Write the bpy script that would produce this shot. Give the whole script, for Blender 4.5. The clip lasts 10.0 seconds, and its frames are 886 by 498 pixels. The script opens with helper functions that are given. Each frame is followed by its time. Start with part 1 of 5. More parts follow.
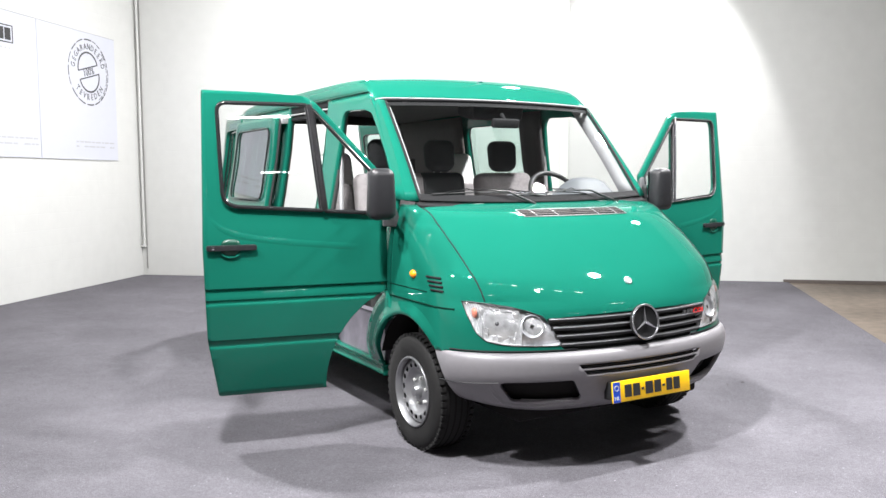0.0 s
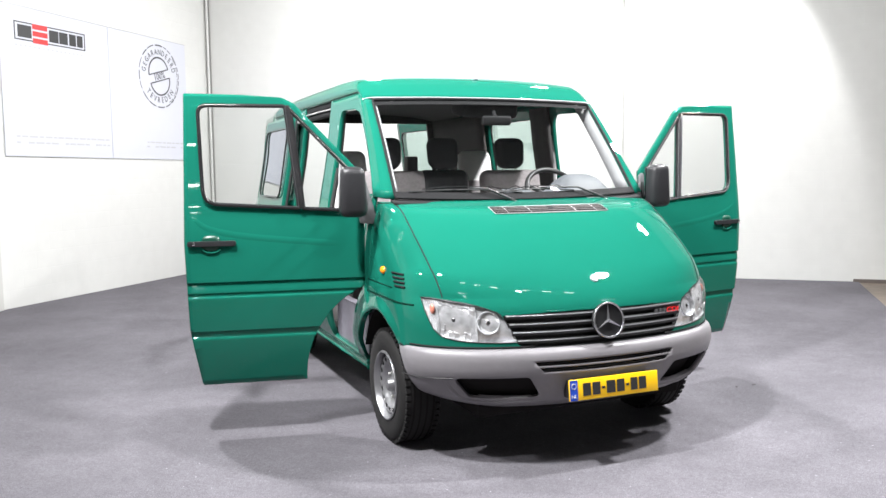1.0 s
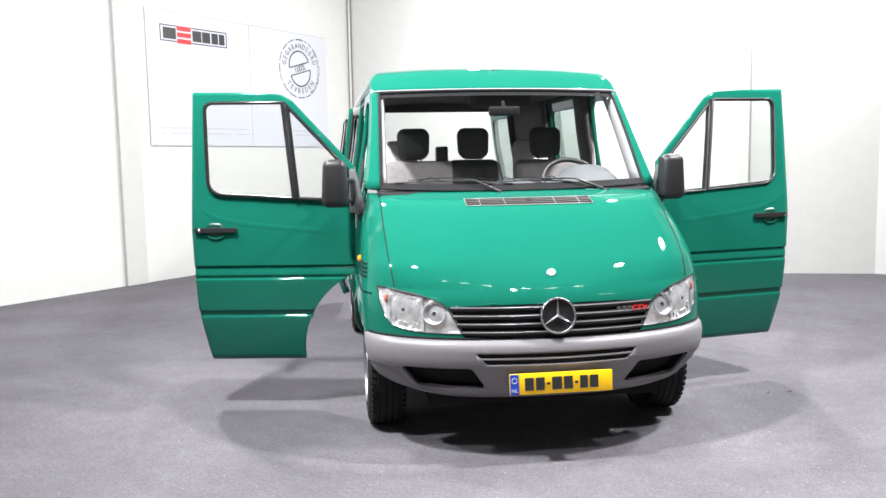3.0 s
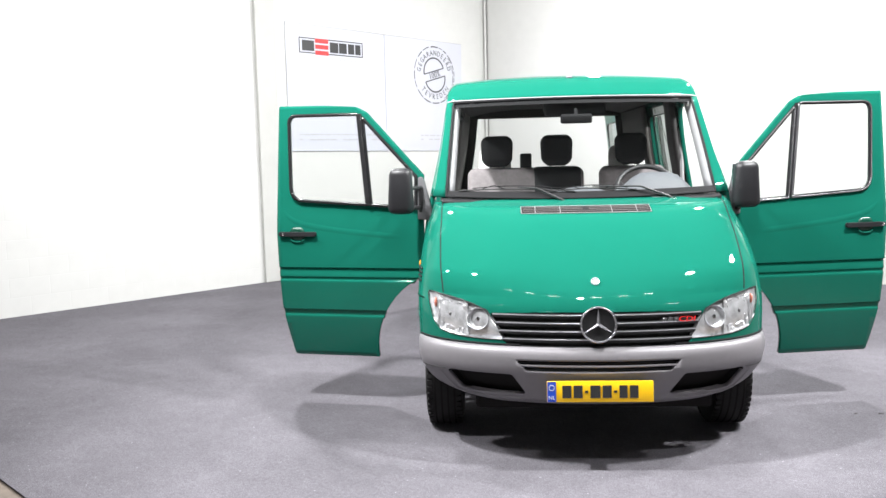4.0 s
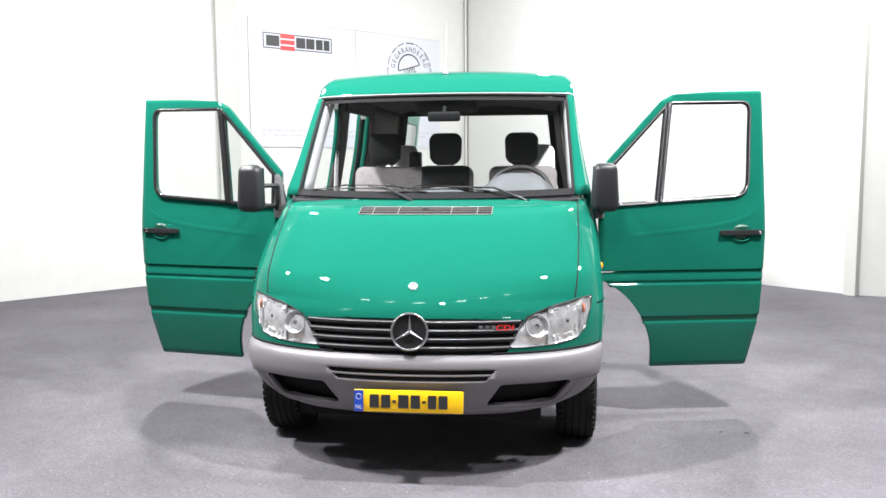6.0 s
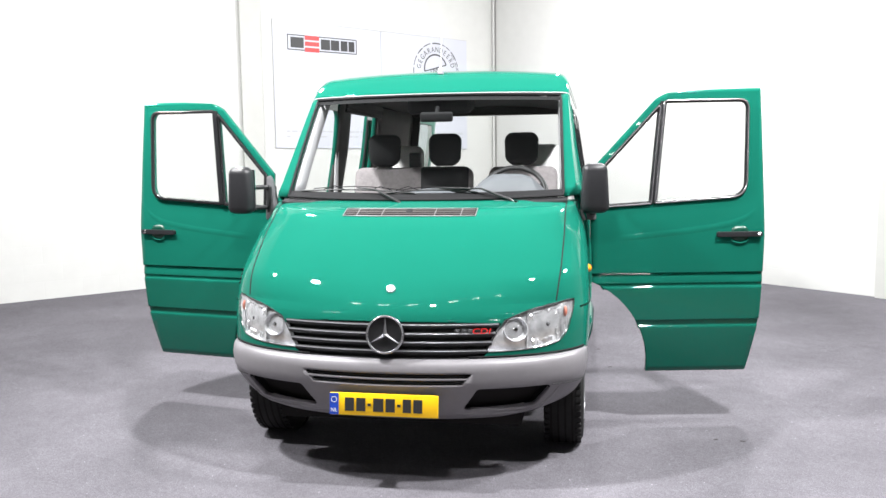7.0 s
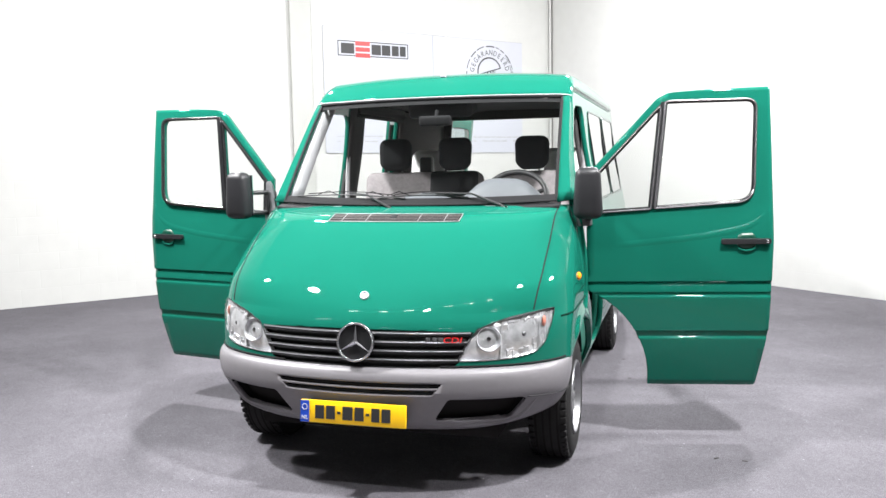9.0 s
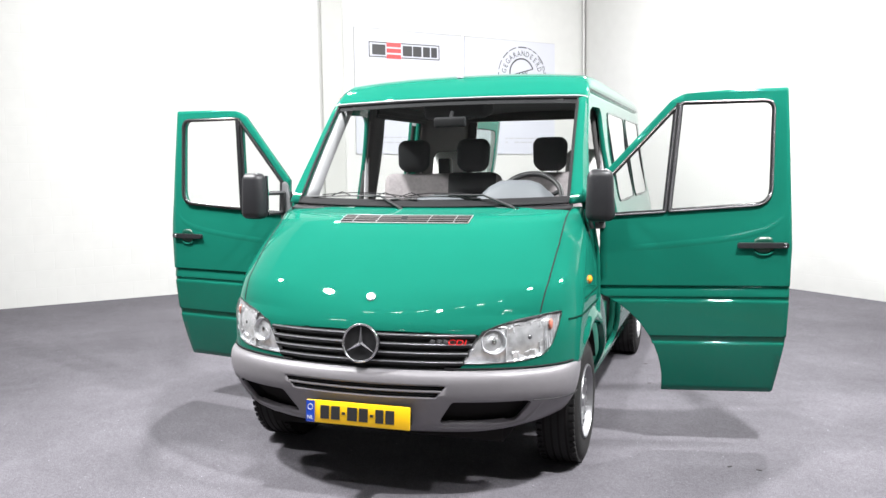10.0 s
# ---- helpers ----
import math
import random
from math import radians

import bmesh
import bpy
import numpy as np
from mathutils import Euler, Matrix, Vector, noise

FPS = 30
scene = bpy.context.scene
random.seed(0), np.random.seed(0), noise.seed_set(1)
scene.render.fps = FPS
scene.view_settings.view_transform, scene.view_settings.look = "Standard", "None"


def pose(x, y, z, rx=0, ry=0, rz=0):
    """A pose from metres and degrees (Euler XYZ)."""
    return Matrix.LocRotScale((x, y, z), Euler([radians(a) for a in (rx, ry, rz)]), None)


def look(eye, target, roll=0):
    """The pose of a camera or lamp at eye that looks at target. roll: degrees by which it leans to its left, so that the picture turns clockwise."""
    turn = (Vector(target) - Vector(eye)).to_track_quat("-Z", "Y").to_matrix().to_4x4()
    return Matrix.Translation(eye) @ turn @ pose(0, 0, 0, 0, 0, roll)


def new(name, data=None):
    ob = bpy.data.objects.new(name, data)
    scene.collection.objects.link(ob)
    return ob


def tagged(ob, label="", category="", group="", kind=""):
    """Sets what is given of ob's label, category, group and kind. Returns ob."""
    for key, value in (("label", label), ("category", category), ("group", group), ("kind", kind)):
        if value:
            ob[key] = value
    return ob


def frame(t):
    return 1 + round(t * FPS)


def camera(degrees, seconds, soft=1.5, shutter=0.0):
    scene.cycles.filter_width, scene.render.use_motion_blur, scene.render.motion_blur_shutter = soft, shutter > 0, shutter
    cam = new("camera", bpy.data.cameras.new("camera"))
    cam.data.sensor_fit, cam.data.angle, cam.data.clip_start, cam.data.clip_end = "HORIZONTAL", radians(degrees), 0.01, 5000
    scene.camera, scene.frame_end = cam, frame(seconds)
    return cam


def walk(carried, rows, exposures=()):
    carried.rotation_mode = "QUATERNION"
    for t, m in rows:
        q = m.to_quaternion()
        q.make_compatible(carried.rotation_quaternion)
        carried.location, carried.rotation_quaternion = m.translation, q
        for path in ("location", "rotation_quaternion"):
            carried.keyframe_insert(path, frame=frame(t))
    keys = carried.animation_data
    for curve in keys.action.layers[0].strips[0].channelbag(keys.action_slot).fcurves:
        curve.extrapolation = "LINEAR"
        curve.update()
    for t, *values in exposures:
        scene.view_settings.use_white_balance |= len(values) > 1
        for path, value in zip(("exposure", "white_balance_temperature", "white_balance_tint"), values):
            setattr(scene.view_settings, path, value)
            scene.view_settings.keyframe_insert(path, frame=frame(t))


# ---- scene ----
cam = camera(55.5, 10.0)
PATH = [
    (0, (-2.991, -3.148, 1.485), (-2.002, -1.418, 1.308), -0.3),
    (0.5, (-2.676, -3.34, 1.492), (-1.809, -1.547, 1.306), -0.7),
    (1, (-2.364, -3.53, 1.488), (-1.602, -1.69, 1.304), -0.7),
    (1.5, (-2.054, -3.686, 1.507), (-1.38, -1.812, 1.324), -0.4),
    (2, (-1.753, -3.82, 1.517), (-1.227, -1.9, 1.324), -0.6),
    (3.5, (-0.815, -4.048, 1.546), (-0.727, -2.062, 1.323), -1.3),
    (4, (-0.498, -4.13, 1.566), (-0.625, -2.145, 1.354), -1.3),
    (4.5, (-0.18, -4.067, 1.555), (-0.336, -2.084, 1.347), -0.9),
    (5, (0.136, -4.018, 1.557), (-0.072, -2.039, 1.36), -0.5),
    (5.5, (0.416, -3.926, 1.547), (0.214, -1.947, 1.335), -0.6),
    (6, (0.624, -3.862, 1.551), (0.389, -1.887, 1.336), -0.4),
    (7.5, (1.09, -3.723, 1.554), (0.658, -1.781, 1.346), -0.8),
    (8, (1.21, -3.684, 1.556), (0.691, -1.763, 1.355), -0.7),
    (8.5, (1.338, -3.612, 1.552), (0.796, -1.698, 1.35), -0.9),
    (9, (1.463, -3.552, 1.549), (0.91, -1.641, 1.347), -1.0),
    (9.5, (1.552, -3.518, 1.548), (0.96, -1.619, 1.348), -0.8),
    (10, (1.613, -3.488, 1.548), (0.967, -1.606, 1.35), -0.8),
]
walk(cam, [(t, look(eye, target, roll)) for t, eye, target, roll in PATH])

# ---- world and lamps ----
world = bpy.data.worlds.new("world")
scene.world = world
world.use_nodes = True
world.node_tree.nodes["Background"].inputs[0].default_value = (0.9, 0.95, 1.0, 1)
world.node_tree.nodes["Background"].inputs[1].default_value = 0.05
scene.view_settings.exposure = 0.63


# ---- materials ----
def material(name, color, rough=0.5, metal=0.0, vary=0.0, scale=20.0, bump=0.0, bump_scale=200.0, coat=0.0, random_piece=0.0, spec=0.5):
    m = bpy.data.materials.new(name)
    m.use_nodes = True
    nt = m.node_tree
    n, l = nt.nodes, nt.links
    b = n["Principled BSDF"]
    b.inputs["Base Color"].default_value = (*color, 1)
    b.inputs["Roughness"].default_value = rough
    b.inputs["Metallic"].default_value = metal
    b.inputs["Coat Weight"].default_value = coat
    b.inputs["Coat Roughness"].default_value = 0.02
    b.inputs["Specular IOR Level"].default_value = spec
    tc = n.new("ShaderNodeTexCoord")
    if vary:
        a = n.new("ShaderNodeTexNoise")
        a.inputs["Scale"].default_value, a.inputs["Detail"].default_value = scale, 6
        big = n.new("ShaderNodeTexNoise")
        big.inputs["Scale"].default_value, big.inputs["Detail"].default_value = scale * 0.07, 3
        add = n.new("ShaderNodeMath")
        add.operation = "ADD"
        mp = n.new("ShaderNodeMapRange")
        mp.inputs["From Min"].default_value, mp.inputs["From Max"].default_value = 0.6, 1.4
        mp.inputs["To Min"].default_value, mp.inputs["To Max"].default_value = 1 - vary, 1 + vary
        mix = n.new("ShaderNodeVectorMath")
        mix.operation = "SCALE"
        mix.inputs[0].default_value = color
        l.new(tc.outputs["Object"], a.inputs["Vector"])
        l.new(tc.outputs["Object"], big.inputs["Vector"])
        l.new(a.outputs["Fac"], add.inputs[0])
        l.new(big.outputs["Fac"], add.inputs[1])
        l.new(add.outputs[0], mp.inputs["Value"])
        l.new(mp.outputs[0], mix.inputs["Scale"])
        l.new(mix.outputs[0], b.inputs["Base Color"])
    if bump:
        c = n.new("ShaderNodeTexNoise")
        c.inputs["Scale"].default_value, c.inputs["Detail"].default_value = bump_scale, 4
        bp = n.new("ShaderNodeBump")
        bp.inputs["Strength"].default_value, bp.inputs["Distance"].default_value = bump, 0.002
        l.new(tc.outputs["Object"], c.inputs["Vector"])
        l.new(c.outputs["Fac"], bp.inputs["Height"])
        l.new(bp.outputs[0], b.inputs["Normal"])
    return m


def glass(name, tint, gloss=1.0):
    m = bpy.data.materials.new(name)
    m.use_nodes = True
    nt = m.node_tree
    n, l = nt.nodes, nt.links
    n.remove(n["Principled BSDF"])
    tr, gl, mx, fr = n.new("ShaderNodeBsdfTransparent"), n.new("ShaderNodeBsdfGlossy"), n.new("ShaderNodeMixShader"), n.new("ShaderNodeLayerWeight")
    pw, sc = n.new("ShaderNodeMath"), n.new("ShaderNodeMath")
    pw.operation, sc.operation = "POWER", "MULTIPLY_ADD"
    pw.inputs[1].default_value = 5
    sc.inputs[1].default_value, sc.inputs[2].default_value = 0.9 * gloss, 0.045 * gloss
    fr.inputs["Blend"].default_value = 0.5
    tr.inputs["Color"].default_value = (*tint, 1)
    gl.inputs["Roughness"].default_value = 0.01
    l.new(fr.outputs["Facing"], pw.inputs[0])
    l.new(pw.outputs[0], sc.inputs[0])
    l.new(sc.outputs[0], mx.inputs[0])
    l.new(tr.outputs[0], mx.inputs[1])
    l.new(gl.outputs[0], mx.inputs[2])
    l.new(mx.outputs[0], n["Material Output"].inputs["Surface"])
    return m


def glow(name, color, strength):
    m = bpy.data.materials.new(name)
    m.use_nodes = True
    b = m.node_tree.nodes["Principled BSDF"]
    b.inputs["Base Color"].default_value = (*color, 1)
    b.inputs["Emission Color"].default_value = (*color, 1)
    b.inputs["Emission Strength"].default_value = strength
    return m


def wall_paint():
    """White paint over coursed brick."""
    m = material("white_wall_paint", (0.625, 0.625, 0.605), 0.6, vary=0.04, scale=6)
    nt = m.node_tree
    n, l = nt.nodes, nt.links
    tc, br, bp = n.new("ShaderNodeTexCoord"), n.new("ShaderNodeTexBrick"), n.new("ShaderNodeBump")
    sep, comb, add = n.new("ShaderNodeSeparateXYZ"), n.new("ShaderNodeCombineXYZ"), n.new("ShaderNodeMath")
    add.operation = "ADD"
    br.inputs["Color1"].default_value = br.inputs["Color2"].default_value = (1, 1, 1, 1)
    br.inputs["Mortar"].default_value = (0, 0, 0, 1)
    br.inputs["Scale"].default_value = 1.0
    br.inputs["Brick Width"].default_value, br.inputs["Row Height"].default_value = 0.42, 0.205
    br.inputs["Mortar Size"].default_value, br.inputs["Mortar Smooth"].default_value = 0.006, 0.6
    l.new(tc.outputs["Object"], sep.inputs[0])
    l.new(sep.outputs[0], add.inputs[0])
    l.new(sep.outputs[1], add.inputs[1])
    l.new(add.outputs[0], comb.inputs[0])
    l.new(sep.outputs[2], comb.inputs[1])
    l.new(comb.outputs[0], br.inputs["Vector"])
    bp.inputs["Strength"].default_value, bp.inputs["Distance"].default_value = 0.2, 0.004
    l.new(br.outputs["Color"], bp.inputs["Height"])
    l.new(bp.outputs[0], n["Principled BSDF"].inputs["Normal"])
    return m


def carpet_material():
    """Needle felt: pale and dark fibres, faint wear, small pale lint."""
    m = material("grey_carpet", (0.119, 0.113, 0.126), 0.95, bump=1.0, bump_scale=260, spec=0.1)
    nt = m.node_tree
    n, l = nt.nodes, nt.links
    tc = n.new("ShaderNodeTexCoord")
    total = None
    for scale, detail, low, high in ((190, 3, 0.55, 1.45), (45, 5, 0.86, 1.14), (9, 4, 0.93, 1.07), (1.3, 5, 0.88, 1.12)):
        t, mp = n.new("ShaderNodeTexNoise"), n.new("ShaderNodeMapRange")
        t.inputs["Scale"].default_value, t.inputs["Detail"].default_value = scale, detail
        mp.inputs["From Min"].default_value, mp.inputs["From Max"].default_value = 0.3, 0.7
        mp.inputs["To Min"].default_value, mp.inputs["To Max"].default_value = low, high
        l.new(tc.outputs["Object"], t.inputs["Vector"])
        l.new(t.outputs["Fac"], mp.inputs["Value"])
        if total is None:
            total = mp.outputs[0]
        else:
            mu = n.new("ShaderNodeMath")
            mu.operation = "MULTIPLY"
            l.new(total, mu.inputs[0])
            l.new(mp.outputs[0], mu.inputs[1])
            total = mu.outputs[0]
    lint, cr = n.new("ShaderNodeTexVoronoi"), n.new("ShaderNodeMapRange")
    lint.inputs["Scale"].default_value = 13
    cr.inputs["From Min"].default_value, cr.inputs["From Max"].default_value = 0.03, 0.06
    cr.inputs["To Min"].default_value, cr.inputs["To Max"].default_value = 2.8, 1.0
    l.new(tc.outputs["Object"], lint.inputs["Vector"])
    l.new(lint.outputs["Distance"], cr.inputs["Value"])
    mu, sc = n.new("ShaderNodeMath"), n.new("ShaderNodeVectorMath")
    mu.operation, sc.operation = "MULTIPLY", "SCALE"
    sc.inputs[0].default_value = (0.119, 0.113, 0.126)
    l.new(total, mu.inputs[0])
    l.new(cr.outputs[0], mu.inputs[1])
    l.new(mu.outputs[0], sc.inputs["Scale"])
    l.new(sc.outputs[0], n["Principled BSDF"].inputs["Base Color"])
    return m


PAINT = material("green_paint", (0.0065, 0.116, 0.080), 0.5, coat=1.0, vary=0.03, scale=4, spec=0.0)
PAINT.node_tree.nodes["Principled BSDF"].inputs["Coat IOR"].default_value = 1.35
# shade of the wing creases, put into a darker green
CREASE_SHADE = material("crease_shade_green", (0.002, 0.024, 0.016), 0.8, spec=0.05)
# shut paint of the pillar feet; also the door's reflection in the right riser
SHUT_AND_REFLECTED_GREEN = material("satin_shut_and_reflected_green", (0.008, 0.105, 0.072), 0.5, vary=0.05, scale=6, spec=0.2)
# body green darkened for the shade inside the handle cup
CUP_SHADE = material("handle_cup_shade_green", (0.002, 0.045, 0.028), 0.35)
BUMPER = material("grey_bumper_plastic", (0.178, 0.170, 0.180), 0.42, vary=0.06, scale=30, bump=0.15, bump_scale=500)
BLACK = material("black_plastic", (0.017, 0.017, 0.018), 0.45, vary=0.1, scale=30)
MATT_BLACK = material("matt_black_plastic", (0.015, 0.015, 0.016), 0.7, vary=0.1, scale=30, spec=0.12)
BROWN_TRIM = material("brown_grey_lining", (0.095, 0.085, 0.081), 0.85, vary=0.1, scale=20, bump=0.2)
RUBBER = material("black_rubber", (0.018, 0.018, 0.019), 0.55, vary=0.15, scale=40, bump=0.2)
TYRE = material("tyre_rubber", (0.014, 0.0135, 0.0135), 0.75, vary=0.2, scale=30, bump=0.3, bump_scale=120, spec=0.25)
DARK = material("dark_underbody", (0.020, 0.019, 0.019), 0.8, spec=0.0)
CHROME = material("chrome", (0.85, 0.85, 0.87), 0.08, 1.0)
BRIGHT = material("satin_bright_trim", (0.55, 0.55, 0.58), 0.16, 0.88)
SLAT_EDGE = material("satin_slat_edge", (0.32, 0.32, 0.34), 0.28, 0.7)
SILVER = material("silver_wheel_paint", (0.27, 0.27, 0.28), 0.35, 0.7, vary=0.06, scale=15)
LAMP_WHITE = material("bright_lamp_facets", (0.78, 0.79, 0.81), 0.13, 0.62, vary=0.45, scale=24, bump=0.10, bump_scale=45)
BADGE_WHITE = material("whitish_badge_metal", (0.70, 0.70, 0.74), 0.25, 0.6)
LAMP_RING = material("grey_lamp_ring", (0.12, 0.12, 0.125), 0.25, 0.5)
AMBER = material("amber_red_bulb", (0.48, 0.16, 0.11), 0.25, coat=0.5)
REFLECTOR = material("lamp_reflector", (0.66, 0.67, 0.69), 0.22, 0.40, vary=0.25, scale=55, bump=0.35, bump_scale=60)
BRIGHT_RUBBER = material("shiny_window_bead", (0.27, 0.265, 0.28), 0.26, 0.85)
WINDOW_RUBBER = material("glossy_window_rubber", (0.016, 0.016, 0.017), 0.16, vary=0.1, scale=40)
MIRROR_BLACK = material("grained_mirror_plastic", (0.017, 0.017, 0.019), 0.40, vary=0.1, scale=30, bump=0.2, bump_scale=400, spec=0.35)
COVER_GREY = material("mirror_mount_plastic", (0.11, 0.11, 0.115), 0.4, vary=0.1, scale=30, bump=0.15, bump_scale=400)
# worn grey plastic, its lilac tint put in for the reflected carpet
STEP_GREY = material("worn_step_plastic", (0.15, 0.14, 0.165), 0.3, vary=0.3, scale=18, bump=0.2)
LENS = glass("clear_lens", (0.97, 0.97, 0.97))
GLASS = glass("window_glass", (0.93, 0.95, 0.94))
TINT = glass("tinted_glass", (0.45, 0.57, 0.53), 2.3)
ORANGE = material("orange_lens", (0.9, 0.28, 0.01), 0.2, coat=0.6)
YELLOW = material("plate_yellow", (0.96, 0.56, 0.005), 0.4, vary=0.02)
BLUE = material("plate_blue", (0.01, 0.06, 0.45), 0.4)
INK = material("dark_ink", (0.02, 0.02, 0.022), 0.5)
RED = material("red_paint", (0.75, 0.02, 0.02), 0.4)
SEAT_GREY = material("grey_seat_cloth", (0.27, 0.245, 0.25), 0.95, vary=0.25, scale=45, bump=0.4, bump_scale=250)
SEAT_DARK = material("charcoal_seat_cloth", (0.030, 0.031, 0.033), 0.9, vary=0.2, scale=60, bump=0.4, bump_scale=250)
SHELL = material("light_grey_trim", (0.42, 0.41, 0.42), 0.6, vary=0.05, scale=20, bump=0.1)
SEAT_SHELL = material("pale_seat_shell", (0.78, 0.765, 0.75), 0.6, vary=0.05, scale=20, bump=0.1)
DASH = material("grey_dashboard_plastic", (0.09, 0.096, 0.105), 0.6, vary=0.05, scale=25, bump=0.2)
TRIM = material("charcoal_trim", (0.046, 0.043, 0.043), 0.8, vary=0.1, scale=20, bump=0.2)
LINER = material("grey_headliner", (0.10, 0.094, 0.092), 0.95, vary=0.06, scale=30, bump=0.2)
WALL = wall_paint()
CARPET = carpet_material()
# for the unseen end walls, kept dark for what the doors reflect
GREY_WALL = material("unseen_wall_grey", (0.11, 0.11, 0.11), 0.7, vary=0.1, scale=2)
PILLAR_GREY = material("mid_grey_pillar_plastic", (0.34, 0.34, 0.35), 0.6, vary=0.06, scale=20)
VENT_PALE = material("pale_vent_frame", (0.25, 0.245, 0.25), 0.35, 0.3)
SLAT_BROWN = material("brownish_vent_plastic", (0.15, 0.132, 0.125), 0.45, vary=0.1)
SLAT = material("grey_vent_plastic", (0.22, 0.21, 0.24), 0.4)
CONCRETE = material("worn_concrete", (0.15, 0.12, 0.095), 0.5, vary=0.5, scale=9, bump=0.2, bump_scale=40)
SKIRT = material("dark_skirting", (0.12, 0.10, 0.09), 0.6, vary=0.15)
BANNER = material("white_banner_vinyl", (0.555, 0.565, 0.625), 0.45, vary=0.015, scale=8)
BANNER_GREY = material("pale_grey_print", (0.45, 0.45, 0.47), 0.5)
PILASTER = material("off_white_column_paint", (0.52, 0.52, 0.495), 0.6, vary=0.05, scale=6, bump=0.1, bump_scale=30)
CABLE = material("grey_cable_sheath", (0.22, 0.21, 0.20), 0.5, vary=0.1)
PIPE = material("pale_pipe_paint", (0.62, 0.62, 0.60), 0.5, vary=0.05)
CEIL = material("unseen_ceiling_dark", (0.13, 0.13, 0.13), 0.85, vary=0.1, scale=3)
BATTEN = material("white_batten_paint", (0.7, 0.7, 0.7), 0.5)


# ---- builders ----
def thing(name, label, category, m=None, group="", kind=""):
    ob = new(name)
    ob.empty_display_size = 0.1
    if m is not None:
        ob.matrix_world = m
    return tagged(ob, label, category, group, kind)


def part(name, bm, mat, parent=None, label="", smooth=True, thick=0.0, offset=-1.0, bevel=0.0):
    me = bpy.data.meshes.new(name)
    bmesh.ops.remove_doubles(bm, verts=bm.verts, dist=0.0001)
    bm.normal_update()
    bm.to_mesh(me)
    bm.free()
    me.materials.append(mat)
    ob = new(name, me)
    if smooth:
        me.shade_smooth()
        me.set_sharp_from_angle(angle=radians(38))
    if thick:
        md = ob.modifiers.new("thickness", "SOLIDIFY")
        md.thickness, md.offset, md.use_even_offset = thick, offset, False
    if bevel:
        md = ob.modifiers.new("edge", "BEVEL")
        md.width, md.segments, md.limit_method = bevel, 2, "ANGLE"
    if parent is not None:
        ob.parent = parent
    if label:
        ob["label"] = label
    return ob


def box(bm, x0, x1, y0, y1, z0, z1, m=None, bevel=0.0, segments=2):
    g = bmesh.ops.create_cube(bm, size=1.0)
    vs = g["verts"]
    for v in vs:
        v.co = Vector((x0 + (v.co.x + 0.5) * (x1 - x0), y0 + (v.co.y + 0.5) * (y1 - y0), z0 + (v.co.z + 0.5) * (z1 - z0)))
    if bevel:
        es = list({e for v in vs for e in v.link_edges})
        r = bmesh.ops.bevel(bm, geom=es, offset=bevel, segments=segments, profile=0.5, affect="EDGES")
        vs = list({v for f in r["faces"] for v in f.verts} | {v for v in vs if v.is_valid})
    if m is not None:
        bmesh.ops.transform(bm, matrix=m, verts=vs)
    return bm


def boxed(*a, **k):
    return box(bmesh.new(), *a, **k)


def tube(points, r, sides=8, bm=None, closed=False):
    bm = bm or bmesh.new()
    pts = [Vector(p) for p in points]
    n, rings = len(pts), []
    for i, p in enumerate(pts):
        a = pts[(i - 1) % n] if closed or i else p
        b = pts[(i + 1) % n] if closed or i < n - 1 else p
        d = (b - a).normalized()
        q = d.to_track_quat("Z", "Y")
        rr = r[i] if isinstance(r, (list, tuple)) else r
        rings.append([bm.verts.new(p + q @ Vector((rr * math.cos(2 * math.pi * k / sides), rr * math.sin(2 * math.pi * k / sides), 0))) for k in range(sides)])
    pairs = list(zip(rings, rings[1:])) + ([(rings[-1], rings[0])] if closed else [])
    for u, v in pairs:
        for k in range(sides):
            bm.faces.new((u[k], u[(k + 1) % sides], v[(k + 1) % sides], v[k]))
    if not closed:
        bm.faces.new(rings[0][::-1])
        bm.faces.new(rings[-1])
    return bm


def lathe(profile, segs=48, axis="x", bm=None):
    """profile: (radius, along) pairs turned about an axis."""
    bm = bm or bmesh.new()
    rings = []
    for k in range(segs):
        c, s = math.cos(2 * math.pi * k / segs), math.sin(2 * math.pi * k / segs)
        rings.append([bm.verts.new({"x": (h, r * c, r * s), "y": (r * c, h, r * s), "z": (r * c, r * s, h)}[axis]) for r, h in profile])
    for k in range(segs):
        u, v = rings[k], rings[(k + 1) % segs]
        for j in range(len(profile) - 1):
            if profile[j][0] < 1e-6 and profile[j + 1][0] < 1e-6:
                continue
            bm.faces.new((u[j], v[j], v[j + 1], u[j + 1]))
    bmesh.ops.remove_doubles(bm, verts=bm.verts, dist=1e-5)
    bmesh.ops.recalc_face_normals(bm, faces=bm.faces)
    return bm


def rounded(points, r, seg=6):
    """A polygon with rounded corners; r: one radius or one a corner."""
    out, n = [], len(points)
    for i, p in enumerate(points):
        rr = r[i] if isinstance(r, (list, tuple)) else r
        a, b, p = Vector(points[i - 1]), Vector(points[(i + 1) % n]), Vector(p)
        if rr <= 0:
            out.append((p.x, p.y))
            continue
        u, v = (a - p).normalized(), (b - p).normalized()
        half = u.angle(v) / 2
        t = min(rr / math.tan(half), (a - p).length * 0.48, (b - p).length * 0.48)
        p0, p1 = p + u * t, p + v * t
        for k in range(seg + 1):
            s = k / seg
            q = p0 * (1 - s) ** 2 + p * 2 * s * (1 - s) + p1 * s ** 2
            out.append((q.x, q.y))
    return out


def circle(cx, cy, r, n=40, r2=None):
    return [(cx + r * math.cos(2 * math.pi * k / n), cy + (r2 or r) * math.sin(2 * math.pi * k / n)) for k in range(n)]


